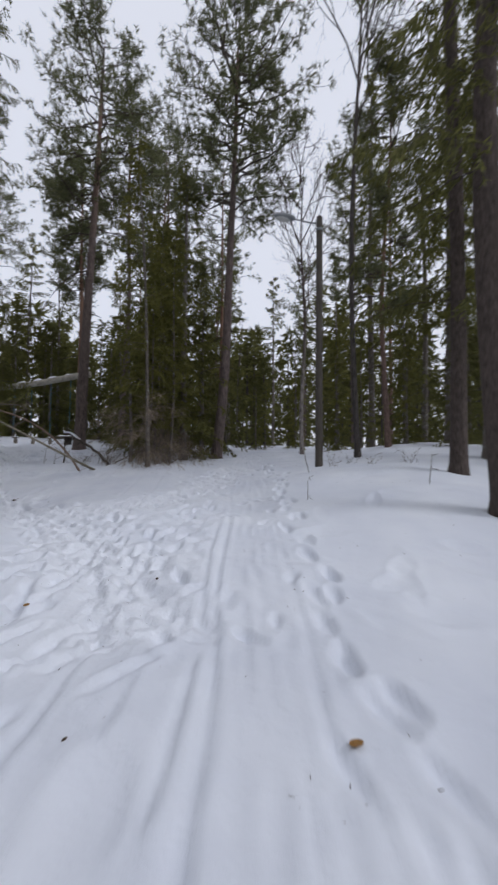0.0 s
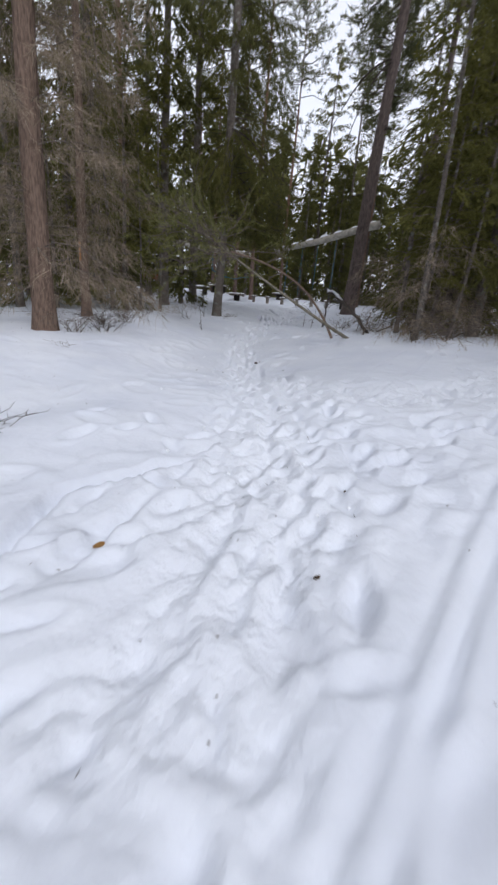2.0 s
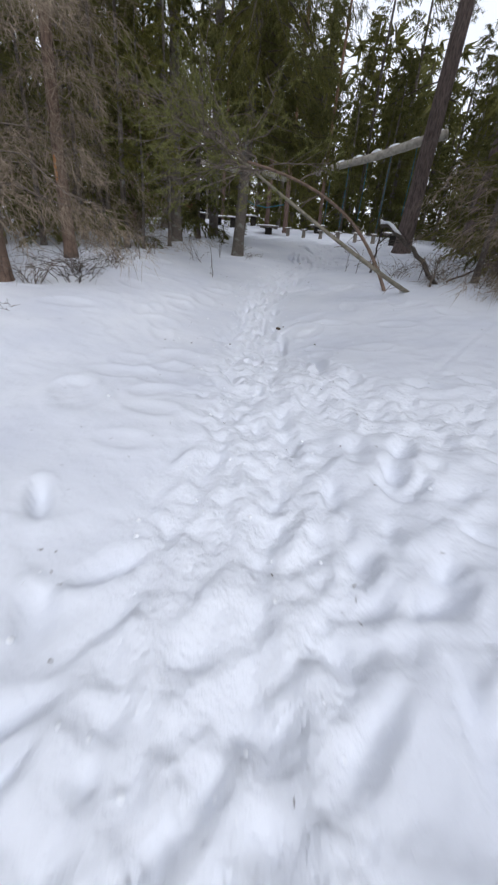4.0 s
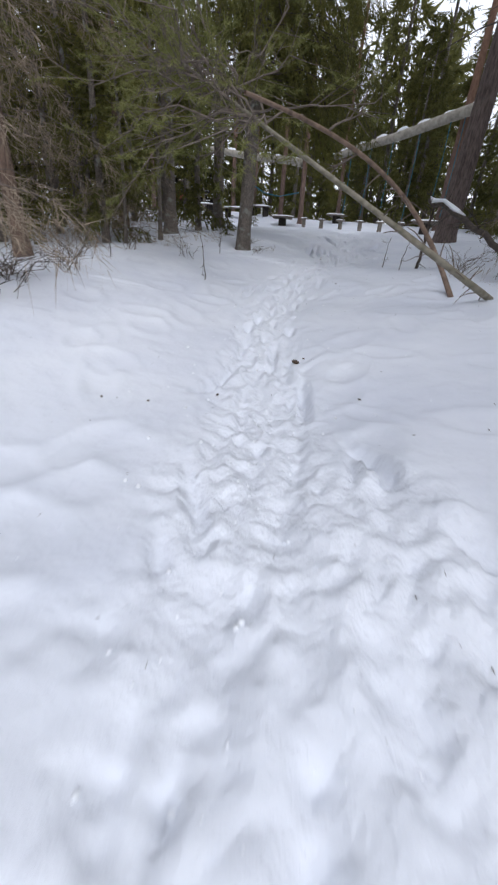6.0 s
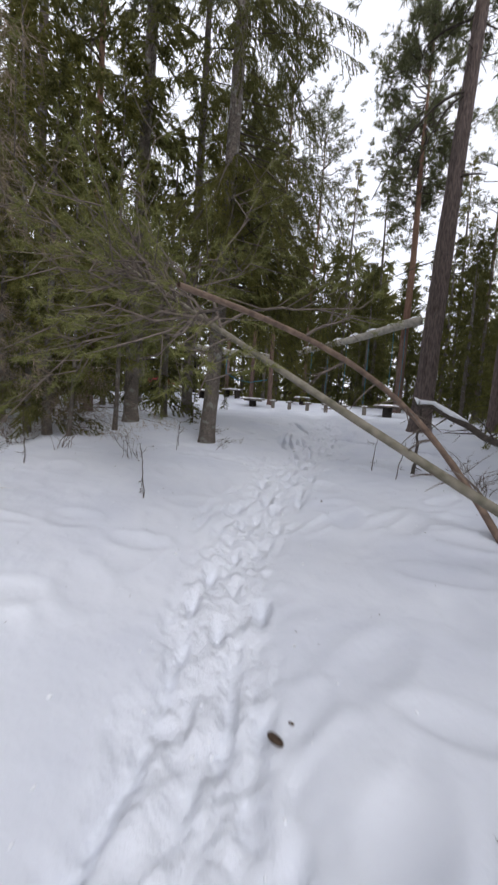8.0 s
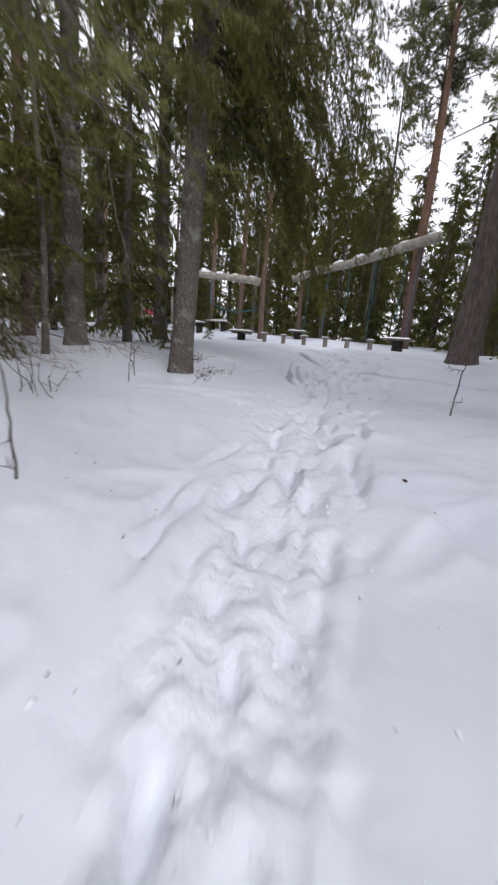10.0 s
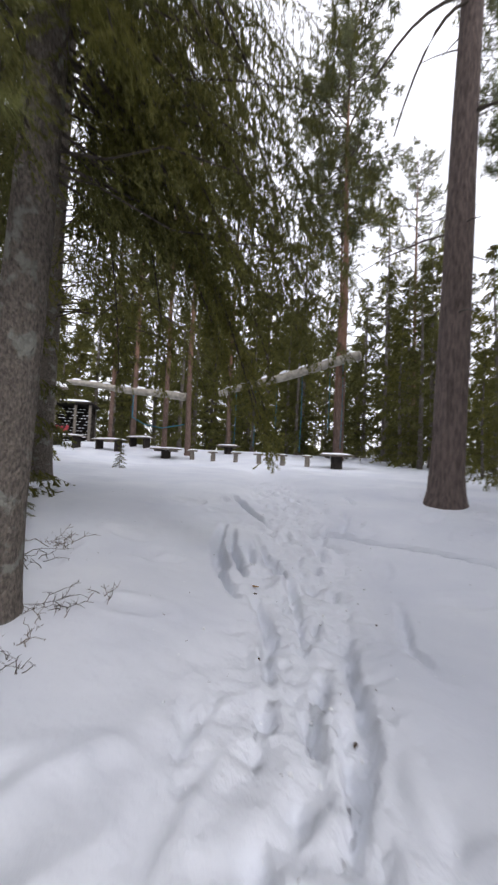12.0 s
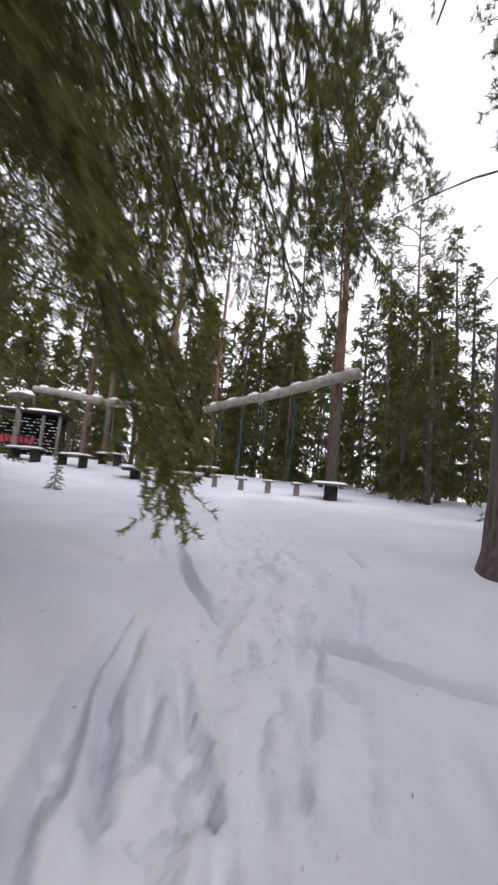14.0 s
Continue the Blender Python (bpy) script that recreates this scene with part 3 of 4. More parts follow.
    v = np.stack([X, Y, Z], -1).reshape(-1, 3)
    idx = np.arange(len(v)).reshape(len(ys), n)
    f = np.stack([idx[:-1, :-1], idx[:-1, 1:], idx[1:, 1:], idx[1:, :-1]], -1).reshape(-1, 4)
    me = mesh("ground", v, f, SNOW, True)
    att = me.attributes.new("trodden", "FLOAT", "POINT")
    att.data.foreach_set("value", np.clip(np.interp(Y, [4, 6.2, 6.8, 10, 11], [0.65, 0.5, 0.9, 0.9, 0.65]) * bed + 0.4 * rough * (1 - trail) + 0.06, 0, 1).ravel())
    tagged(new("ground", me), "trodden old snow with foot and ski tracks", "snow", kind="structure")

    def height(x, y):
        i, j = np.clip(np.searchsorted(xs, x), 1, n - 1), np.clip(np.searchsorted(ys, y), 1, len(ys) - 1)
        a, b = (x - xs[i - 1]) / (xs[i] - xs[i - 1]), (y - ys[j - 1]) / (ys[j] - ys[j - 1])
        return float(Z[j - 1, i - 1] * (1 - a) * (1 - b) + Z[j - 1, i] * a * (1 - b) + Z[j, i - 1] * (1 - a) * b + Z[j, i] * a * b)
    return height


height = snow_ground()


def at(x, y, turn=0.0, size=1.0, sink=0.05):
    return pose(x, y, height(x, y) - sink, 0, 0, turn) @ Matrix.Scale(size, 4)


def put(tree, x, y, turn=0.0, size=1.0):
    tree.matrix_basis = at(x, y, turn, size)
    return tree


# ---- trees beside the path ----
def seed(n):
    return np.random.default_rng(n)


put(spruce(seed(21), 25, 0.15, 3.0, 2.5, 180, 42, 38, 0.07, 0.016, 0.36, 1.6, SPRUCE_BARK, SPRUCE_DARK, 0, (1.5, 1.25, 7.0), (0.02, 0.02),
           "tall spruce with grey lichened trunk and long hanging boughs", twig_len=0.55, shape=0.5), -10.42, 12.78)
# long boughs of that spruce, hanging beside the path: turn, root height, reach, tip height
hanging = [o for o in bpy.data.objects if o.get("label") == "tall spruce with grey lichened trunk and long hanging boughs"][0]
for k, (turn, root, out, tip) in enumerate(((54, 3.8, 1.97, 1.22), (49, 3.9, 1.85, 1.36), (60, 3.9, 2.05, 1.32), (62, 4.3, 2.1, 1.9), (47, 4.5, 2.0, 2.3), (75, 3.8, 1.9, 1.9), (92, 4.2, 1.7, 2.0), 
                                            (68, 5.0, 2.4, 2.5), (112, 4.0, 1.6, 2.0), (15, 5.6, 2.0, 3.6), (-12, 5.2, 1.8, 3.6), (80, 6.0, 2.5, 3.2), (35, 4.2, 1.3, 2.6),
                                            (-60, 4.6, 1.2, 3.3), (-35, 4.8, 1.3, 3.3), (-80, 4.9, 1.2, 3.5), (-15, 4.4, 1.2, 3.0), (-50, 5.4, 1.5, 4.0), (-95, 5.2, 1.4, 3.8), (-25, 5.6, 1.6, 4.1),
                                            (62, 5.4, 2.8, 2.4), (66, 5.9, 3.0, 2.9), (72, 5.2, 2.8, 2.2), (85, 5.4, 2.8, 2.7), (96, 5.0, 2.4, 2.2))):
    r_ = seed(340 + k)
    u = np.linspace(0, 1, 10)
    a = radians(turn) + 0.25 * (u - 0.5) * r_.normal()
    pts = np.stack([0.02 * root + out * u * np.cos(a), 0.02 * root + out * u * np.sin(a), root + 0.25 * u * (1 - u) - (root - tip) * u ** 1.6], 1)
    sticks = [tube(pts, np.linspace(0.02, 0.004, 10), 6)]
    n_ = 34
    w = 0.15 + 0.85 * (np.arange(n_) + r_.random(n_)) / n_
    q = np.stack([np.interp(w, u, pts[:, c]) for c in range(3)], 1)
    flat = np.array([-math.sin(radians(turn)), math.cos(radians(turn)), 0])
    td = unit(np.array([math.cos(radians(turn)), math.sin(radians(turn)), 0]) * 0.45 + flat * np.where(np.arange(n_) % 2, 0.5, -0.5)[:, None] * (0.3 + r_.random((n_, 1))) + np.array([0, 0, -1.0]) * (0.5 + 0.7 * r_.random((n_, 1))))
    tl = (0.3 + 0.3 * r_.random(n_)) * (1.1 - 0.5 * w)
    for c in range(n_):
        sticks.append(tube(np.stack([q[c], q[c] + td[c] * tl[c]]), np.array([0.003, 0.0015]), 3))
    g = r_.random((n_, 6, 1))
    q2 = (q[:, None] + td[:, None] * tl[:, None, None] * g).reshape(-1, 3)
    td2 = unit(np.repeat(td, 6, 0) * 0.6 + r_.normal(size=(n_ * 6, 3)) * 0.45 + np.array([0, 0, -0.5]))
    v, f = blades(np.concatenate([q, q2]), np.concatenate([td, td2]), np.concatenate([tl, 0.08 + 0.14 * r_.random(n_ * 6)]), 50, 0.028, 0.0075, 0.9, r_)
    bough = part_of("bough", mesh("bough", *joined(sticks), TWIG, True), hanging, "long drooping branch")
    part_of("needles", mesh("needles", v, f, SPRUCE), bough, "dense hanging green needles")
put(spruce(seed(22), 18, 0.21, 0.9, 2.3, 180, 40, 10, 0.085, 0.022, 0.35, 1.0, BROWN_BARK, SPRUCE, 10.5, None, (0.012, 0.03),
           "thick reddish-brown spruce with dead lower twigs", shape=0.45), -8.5, 5.95)
put(spruce(seed(23), 13, 0.13, 1.9, 2.0, 100, 32, 10, 0.085, 0.022, 0.4, 1.0, BROWN_BARK, SPRUCE, 8, None, (0.01, 0),
           "slender spruce with dead brown branches", twig_len=0.5), -11.0, 8.2)
put(spruce(seed(24), 20, 0.19, 3.3, 3.4, 120, 36, 14, 0.12, 0.034, 0.42, 1.5, SPRUCE_BARK, SPRUCE, 0, (0.2, 1.2, 5), (0, 0),
           "old spruce at the edge of the clearing", twig_len=0.62), -15.2, 15.95)
# these two trunks carry their against-the-light shade in the bark colour
put(spruce(seed(25), 21, 0.155, 3.2, 2.4, 110, 30, 10, 0.1, 0.03, 0.4, 1.2, BACKLIT_BARK, SPRUCE_DARK, 0, None, (-0.008, 0),
           "tall dark spruce beside the trail, backlit shade in its bark colour"), 4.05, 7.45)
put(spruce(seed(26), 21, 0.18, 4.0, 2.4, 110, 30, 10, 0.1, 0.03, 0.4, 1.2, BACKLIT_BARK, SPRUCE_DARK, 0, None, (-0.01, 0),
           "big dark spruce standing close to the trail, backlit shade in its bark colour"), 3.38, 5.03)
put(pine(seed(31), 20.5, 0.265, 0.52, 3.1, 60, 9, 5, 12, 0.24, 0.03, PINE_BARK, (0.037, 0.005), "tall leaning pine with dark grey-brown bark", snags=16), -8.17, 18.5)
leaning = [o for o in bpy.data.objects if o.get("label") == "tall leaning pine with dark grey-brown bark"][0]
for k, (z, dx, dy, drop, ln) in enumerate(((8.7, -0.84, -0.48, -1.2, 2.2), (8.6, -0.6, -0.36, -1.35, 1.9), (6.6, 0.8, -0.2, -0.3, 0.9))):
    p = limb(np.array([0.037 * z, 0.005 * z, z]), np.array([dx, dy, 0.05]), ln, (0, 0, drop), 9)
    part_of("dead_limb", mesh("dead_limb", *tube(p, np.linspace(0.035, 0.012, 9), 7, 0.15, seed(330 + k)), TWIG, True), leaning, "long dead branch bending down")
put(pine(seed(32), 17.0, 0.2, 0.55, 2.8, 60, 9, 5, 12, 0.22, 0.028, PINE_BARK, (0.05, 0.0), "leaning pine beside the snowy trail", snags=10), -1.23, 14.43)
put(pine(seed(33), 23.0, 0.23, 0.55, 2.7, 72, 9, 5, 18, 0.25, 0.03, PINE_RED, (0, 0), "tall red-barked pine holding the swing log"), -14.1, 31.6)
put(pine(seed(34), 19.0, 0.16, 0.55, 2.0, 44, 8, 5, 10, 0.22, 0.026, PINE_BARK, (0.01, 0.01), "slim pine behind the leaning one"), -6.8, 20.5)
put(pine(seed(35), 13.5, 0.1, 0.35, 1.5, 44, 8, 5, 10, 0.2, 0.024, PINE_RED, (0, 0), "thin reddish pine by the lamp post"), 4.7, 13.0)
put(bare_tree(seed(41), 18, 0.09, 0.55, DARK_BARK, "bare dark birch with rising limbs"), 3.25, 11.5)
put(bare_tree(seed(42), 12, 0.085, 0.45, PALE_BARK, "thin bare birch with pale lower bark", limbs=12), 2.1, 15.2)

MID = [spruce(seed(50 + k), 9 + k, 0.1 + 0.02 * k, 0.4, 1.9 + 0.1 * k, 70, 19, 13, 0.13, 0.038, 0.38, 1.0, SPRUCE_BARK, (SPRUCE, SPRUCE_DARK, MID_GREEN)[k],
              label=("dense green spruce at the wood's edge", "dark full spruce in the wood", "light green young spruce")[k], twig_len=0.5) for k in range(3)]
TALL = [spruce(seed(60 + k), 19 + 2 * k, 0.17 + 0.02 * k, 3.0 + 2 * k, 2.4, 70, 19, 13, 0.19, 0.052, 0.4, 1.2, SPRUCE_BARK, (SPRUCE_DARK, SPRUCE)[k],
               label="tall spruce in the wood", twig_len=0.62, shape=0.6) for k in range(2)]
PINES = [pine(seed(70 + k), 20 + 2 * k, 0.16, (0.5, 0.42, 0.6)[k], 2.1 + 0.2 * k, 44, 7, 5, 12, 0.24, 0.028, (PINE_BARK, PINE_RED, PINE_RED)[k],
              label=("pine with grey-brown bark in the wood", "pine with reddish bark in the wood", "high-crowned red pine in the wood")[k]) for k in range(3)]
THICKET = [spruce(seed(80 + k), 8.5 + k, 0.05 + 0.012 * k, 0.3, 1.4, 62, 17, 15, 0.11, 0.026, 0.3, 0.8, SPRUCE_BARK, SPRUCE, (1.6, 2.2)[k], None, ((0.03, 0.01), (-0.04, 0.02))[k],
                  label=("thin young spruce, its lower twigs bare and brown", "slim leaning spruce with dry lower branches")[k], twig_len=0.45) for k in range(2)]
put(THICKET[0], -3.3, 13.3), put(THICKET[1], -2.95, 11.2, 80), put(MID[0], -3.4, 15.0), put(MID[1], -4.1, 16.4, 40), put(MID[2], -2.4, 14.0, 80)
for k, x, y, s in ((0, -2.5, 12.1, 0.9), (1, -3.9, 12.7, 0.9), (0, -3.15, 11.9, 0.75), (1, -3.35, 15.6, 0.8), (0, -12.3, 11.75, 1.0), (1, -12.9, 10.2, 1.0), (0, -11.9, 10.6, 0.8)):
    copy_thing(THICKET[k], at(x, y, (x * 61 + y * 47) % 360, s))
put(TALL[0], -13.2, 12.65), put(TALL[1], -18.0, 11.5, 70)
put(PINES[0], -5.8, 25.5), put(PINES[1], -24.1, 28.9), put(PINES[2], -21.4, 27.9)
for k, x, y, s in ((1, -1.9, 15.5, 0.8), (0, -4.9, 17.8, 0.8), (1, -3.6, 17.0, 1.0), (2, -7.0, 21.5, 0.5), (0, 5.6, 13.6, 0.42), (1, 6.8, 12.2, 0.5), (2, 4.6, 15.8, 0.4),
                   (1, 0.4, 23, 0.45), (0, 1.1, 26, 0.5), (1, -0.8, 25, 0.55), (0, 2.9, 24, 0.6), (1, -9.6, 31, 1.0), (0, -7.2, 28, 0.95), (1, -11.2, 35, 1.1), (1, -5.2, 25.5, 0.8),
                   (0, -7.6, 24.2, 0.42), (2, -6.9, 25.2, 0.5), (1, -17.4, 33.5, 1.0), (1, -19, 35.5, 1.1), (0, -23, 34, 1.0), (1, -15.8, 36, 1.1), (1, -26.5, 33, 1.1), (0, -30, 32, 0.9),
                   (1, -12.4, 10.4, 0.7), (0, -14.6, 10.2, 0.8), (2, -13.6, 8.6, 0.55), (1, -16.2, 9.0, 0.9), (1, -15.4, 6.4, 0.9), (0, -12.6, 5.2, 0.75), (1, -18.6, 14.6, 0.8),
                   (0, -20.6, 18.4, 0.7), (1, -23.6, 20.5, 0.9), (1, 8.2, 15.2, 0.7), (0, 9.6, 11.4, 0.6), (1, 7.6, 18.8, 0.8), (0, 4.6, 20.4, 0.6),
                   (1, -14.0, 14.2, 0.8), (0, -16.6, 12.0, 0.9), (1, -19.0, 10.0, 1.0), (1, -14.4, 7.8, 1.0), (1, -17.2, 6.0, 1.1), (0, -20.4, 13.6, 1.0), (1, -21.6, 9.2, 1.1), (1, -12.2, 33.6, 1.1), (1, -8.4, 33, 1.1),
                   (1, -6.2, 33.6, 1.1), (0, -3.2, 30.6, 1.0), (1, -4.4, 22.4, 0.8), (0, -2.6, 20.4, 0.8), (1, -5.2, 19.6, 0.9), (1, -1.2, 19.4, 0.6), (1, -21.0, 34.2, 1.1), (1, -25.2, 31.6, 1.0), (0, -28.4, 34.4, 1.1),
                   (1, -32, 31.6, 1.0), (1, -35.6, 29.6, 1.0), (1, -13.6, 34.8, 1.1), (1, -24.4, 12.8, 1.1), (1, -26.8, 18.6, 1.1), (1, 3.4, 28.6, 0.8), (1, 5.8, 25.2, 0.8), (1, 9.8, 17.2, 0.9), 
                   (1, -9.8, 29.0, 0.9), (0, -11.0, 31.4, 0.9), (1, -16.5, 39, 1.0), (0, -20.5, 40, 1.1), (1, -25, 37.5, 1.1), (0, -29, 37, 1.0), (1, -33, 34.2, 1.1), (0, -37, 31.6, 1.1), (1, -30.8, 33.6, 1.0), (1, -12.4, 41, 1.1), (0, -35, 27.6, 0.9), (1, -38, 28.4, 1.0), (1, -22.6, 36.4, 0.9), (1, -18.2, 36.2, 0.9)):
    copy_thing(MID[k], at(x, y, (x * 77 + y * 31) % 360, s))
for k, x, y, s in ((0, -12.8, 3.4, 0.9), (1, -15.5, 11.2, 0.9), (0, -19.8, 16.8, 1.0), (0, -5.6, 30.2, 0.9), 
                   (0, -18.6, 37, 1.0), (1, -13.0, 38, 0.85), (1, -9.2, 36, 0.72), (1, -22.0, 38, 1.0), (0, -27.5, 36, 1.0), (1, -31, 35, 1.0), (0, -36, 33, 1.0), (1, 6.4, 10.2, 0.95), (0, 8.4, 8.2, 1.0), (1, 7.2, 13.8, 0.9),
                   (0, 10.6, 14.6, 1.0), (1, 5.6, 17.6, 0.85), (0, 9.4, 20.6, 1.0), (1, 7.0, 31, 0.75), (0, 2.2, 36, 0.85), (1, -1.8, 33, 0.9), (0, -4.6, 35, 1.0), (0, -33, 22, 1.0),
                   (1, -25, 16.4, 1.0), (0, -22, 12.2, 1.0), (1, -20, 7.6, 1.0), (0, -17, 3.4, 1.0), (1, -23, 3, 1.0), (0, -9.8, 0.6, 0.95), 
                   (0, -8, -6, 1.0), (1, 2.5, -12, 1.0), (0, -4, -14, 1.0)):
    copy_thing(TALL[k], at(x, y, (x * 53 + y * 91) % 360, s))
for k, x, y, s in ((1, -2.1, 28, 1.0), (0, -6.0, 27.5, 1.1), (2, -14.7, 32.8, 0.75), (1, -26.4, 28.5, 1.0), (2, -21.4, 31.9, 0.85), 
                   (1, -11.6, 40, 1.0), (0, -3.4, 40, 1.0), (0, 4.4, 31, 0.75), (1, 9.2, 25, 0.9), (1, -16.8, 13.2, 0.9), 
                   (1, -16.4, 7.4, 0.9), (2, -13.9, 5.0, 0.95), (0, 6.0, 22, 0.9), (2, -30.6, 30.2, 1.0), (1, -34, 25, 1.0)):
    copy_thing(PINES[k], at(x, y, (x * 37 + y * 59) % 360, s))


def far_woods():
    """The wood beyond, too far and dense to count."""
    rng = seed(90)
    stems, P, D, L = [], [], [], []
    for _ in range(800):
        a, d = rng.random() * 2 * np.pi, 36 + 50 * rng.random() ** 1.3
        x, y = -8 + d * np.cos(a), 14 + d * np.sin(a)
        z0, h = float(land(x, y)), 12 + 9 * rng.random()
        r = 0.1 + 0.08 * rng.random()
        pts = np.array([[x, y, z0 - 0.3], [x, y, z0 + h * 0.5], [x + rng.normal() * 0.3, y, z0 + h]])
        stems.append(tube(pts, [r, r * 0.7, 0.02], 5))
        kind = rng.random() < 0.3
        n = 42
        u = rng.random(n)
        z = h * ((0.5 + 0.5 * u) if kind else (0.08 + 0.9 * u))
        reach = 1.8 * (np.sin(np.pi * (0.15 + 0.8 * u)) if kind else (1.05 - u)) * (0.4 + 0.7 * rng.random(n))
        th = rng.random(n) * 2 * np.pi
        out = np.stack([np.cos(th), np.sin(th), np.full(n, 0.3 if kind else -0.35)], 1)
        P.append(np.stack([np.full(n, x), np.full(n, y), z0 + z], 1) + out * 0.1)
        D.append(unit(out)), L.append(reach)
    v, f = joined(stems)
    woods = tagged(new("far_woods", mesh("far_woods", v, f, DARK_BARK)), "dense conifer wood in the distance", "forest", kind="stuff")
    v, f = blades(np.concatenate(P), np.concatenate(D), np.concatenate(L), 8, 1.1, 0.3, 0.75, rng)
    tagged(part_of("far_crowns", mesh("far_crowns", v, f, SPRUCE_DARK), woods), kind="stuff")


far_woods()


# ---- fallen trees leaning across the side path ----
def fallen_tree(points, r0, r1, mat, label, rng, boughs=0, green=None, s0=0.3, stubs=6, spread=1.0):
    pts = np.array(points, float)
    s = np.linspace(0, 1, len(pts))
    t = np.linspace(0, 1, 24)
    line = np.stack([np.interp(t, s, pts[:, c]) for c in range(3)], 1)
    for _ in range(3):
        line[1:-1] = (line[:-2] + 2 * line[1:-1] + line[2:]) / 4
    base = line[0].copy()
    line -= base
    tree = thing("fallen_tree", Matrix.Translation(base), label, "fallen tree")
    v, f = tube(line, np.linspace(r0, r1, 24), 10, 0.12, rng)
    part_of("trunk", mesh("trunk", v, f, mat, True), tree)
    sticks, P, D, L = [], [], [], []
    axis = unit(line[-1] - line[0])
    for i in range(boughs):
        u = s0 + (1 - s0) * (i + rng.random()) / boughs
        q = np.array([np.interp(u, t, line[:, c]) for c in range(3)])
        d = unit(rng.normal(size=3) * np.array([1, 1, 0.9]) + axis * 0.9)
        ln = (0.6 + 1.0 * rng.random()) * spread
        b = limb(q, d, ln, (0, 0, -0.15), 6)
        b[1:] += rng.normal(size=(5, 3)) * 0.05 * ln
        sticks.append(tube(b, np.linspace(0.014, 0.004, 6), 5))
        for j in range(8):
            w = 0.25 + 0.75 * (j + rng.random()) / 8
            p = np.array([np.interp(w, np.linspace(0, 1, 6), b[:, c]) for c in range(3)])
            sd = unit(d + rng.normal(size=3) * 0.7)
            sl = 0.35 * (0.5 + rng.random()) * spread
            sticks.append(tube(limb(p, sd, sl, (0, 0, 0.05), 4), np.linspace(0.006, 0.002, 4), 3))
            for g in (0.5, 0.75, 1.0):
                P.append(p + sd * sl * g), D.append(unit(sd + rng.normal(size=3) * 0.3)), L.append(0.12)
    for i in range(stubs):
        u = 0.1 + 0.8 * rng.random()
        q = np.array([np.interp(u, t, line[:, c]) for c in range(3)])
        d = unit(rng.normal(size=3) + axis * 0.4)
        sticks.append(tube(limb(q, d, 0.12 + 0.35 * rng.random(), (0, 0, -0.3), 4), np.linspace(0.009, 0.003, 4), 4))
    v, f = joined(sticks)
    tagged(part_of("branchwork", mesh("branchwork", v, f, GREY_TWIG), tree), kind="stuff")
    if green:
        v, f = blades(np.array(P), np.array(D), np.array(L), 34, 0.065, 0.005, 0.8, rng)
        part_of("crown", mesh("crown", v, f, green), tree, "thin olive-green needles")
    return tree


def arc(a, b, c, lo=0.0, hi=1.0, n=9):
    """Points on the even curve through a, b half way, and c."""
    u = np.linspace(lo, hi, n)[:, None]
    a, b, c = (np.array(p) for p in (a, b, c))
    return a * (1 - u) * (1 - 2 * u) + b * 4 * u * (1 - u) + c * u * (2 * u - 1)


fallen_tree(arc((-4.48, 11.63, 0.75), (-5.65, 9.74, 1.78), (-9.91, 10.35, 3.82), 0.0, 0.98, 12), 0.038, 0.016, FALLEN,
            "thin grey-green fallen pine leaning over the path", seed(101), 52, YOUNG_GREEN, 0.68, 14, 1.25)
fallen_tree(arc((-4.93, 11.29, 0.77), (-5.89, 10.98, 2.0), (-6.24, 8.83, 2.41), 0.0, 1.0, 12), 0.033, 0.018, FALLEN_RED,
            "bent reddish-brown fallen trunk", seed(102), 3, None, 0.6, 10, 0.5)


def dry_branch(points, r0, rng, twigs, label, mat=None, name="dead_branch", spread=0.5, snow=0, butt=0.45):
    line = np.array(points, float)
    base = line[0].copy()
    ob = thing(name, Matrix.Translation(base), label, "branch")
    line = line - base
    t = np.linspace(0, 1, 12)
    line = np.stack([np.interp(t, np.linspace(0, 1, len(line)), line[:, c]) for c in range(3)], 1)
    line[1:] += rng.normal(size=(11, 3)) * min(0.02, 0.008 * np.linalg.norm(line[-1]))
    v, f = tube(line, np.linspace(r0, r0 * butt, 12), 8, 0.2, rng)
    part_of("stem", mesh("stem", v, f, mat or GREY_TWIG, True), ob)
    sticks = []
    axis = unit(line[-1] - line[0])
    for _ in range(twigs):
        u = 0.1 + 0.9 * rng.random()
        q = np.array([np.interp(u, t, line[:, c]) for c in range(3)])
        d = unit(rng.normal(size=3) * np.array([1, 1, 0.6]) + axis * 0.5)
        b = limb(q, d, spread * (0.4 + 0.9 * rng.random()), (0, 0, -0.3 * rng.random()), 5)
        sticks.append(tube(b, np.linspace(r0 * 0.3, 0.002, 5), 4))
        for _ in range(3):
            p = b[rng.integers(1, 5)]
            sticks.append(tube(limb(p, unit(d + rng.normal(size=3) * 0.7), spread * 0.45, (0, 0, -0.1), 4), np.linspace(0.004, 0.0015, 4), 3))
    if sticks:
        v, f = joined(sticks)
        tagged(part_of("twigwork", mesh("twigwork", v, f, mat or GREY_TWIG), ob), kind="stuff")
    if snow:
        k = int(12 * snow)
        v, f = tube(line[-k:] + np.array([0, 0, r0 * (0.1 + butt)]), max(butt, 1.0) * r0 * np.concatenate([[0.2], 0.75 + 0.4 * rng.random(k - 2), [0.2]]), 8, 0.3, rng)
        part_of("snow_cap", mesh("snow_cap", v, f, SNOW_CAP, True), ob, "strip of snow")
    return ob


def h3(x, y, up=0.0):
    return (x, y, height(x, y) + up)


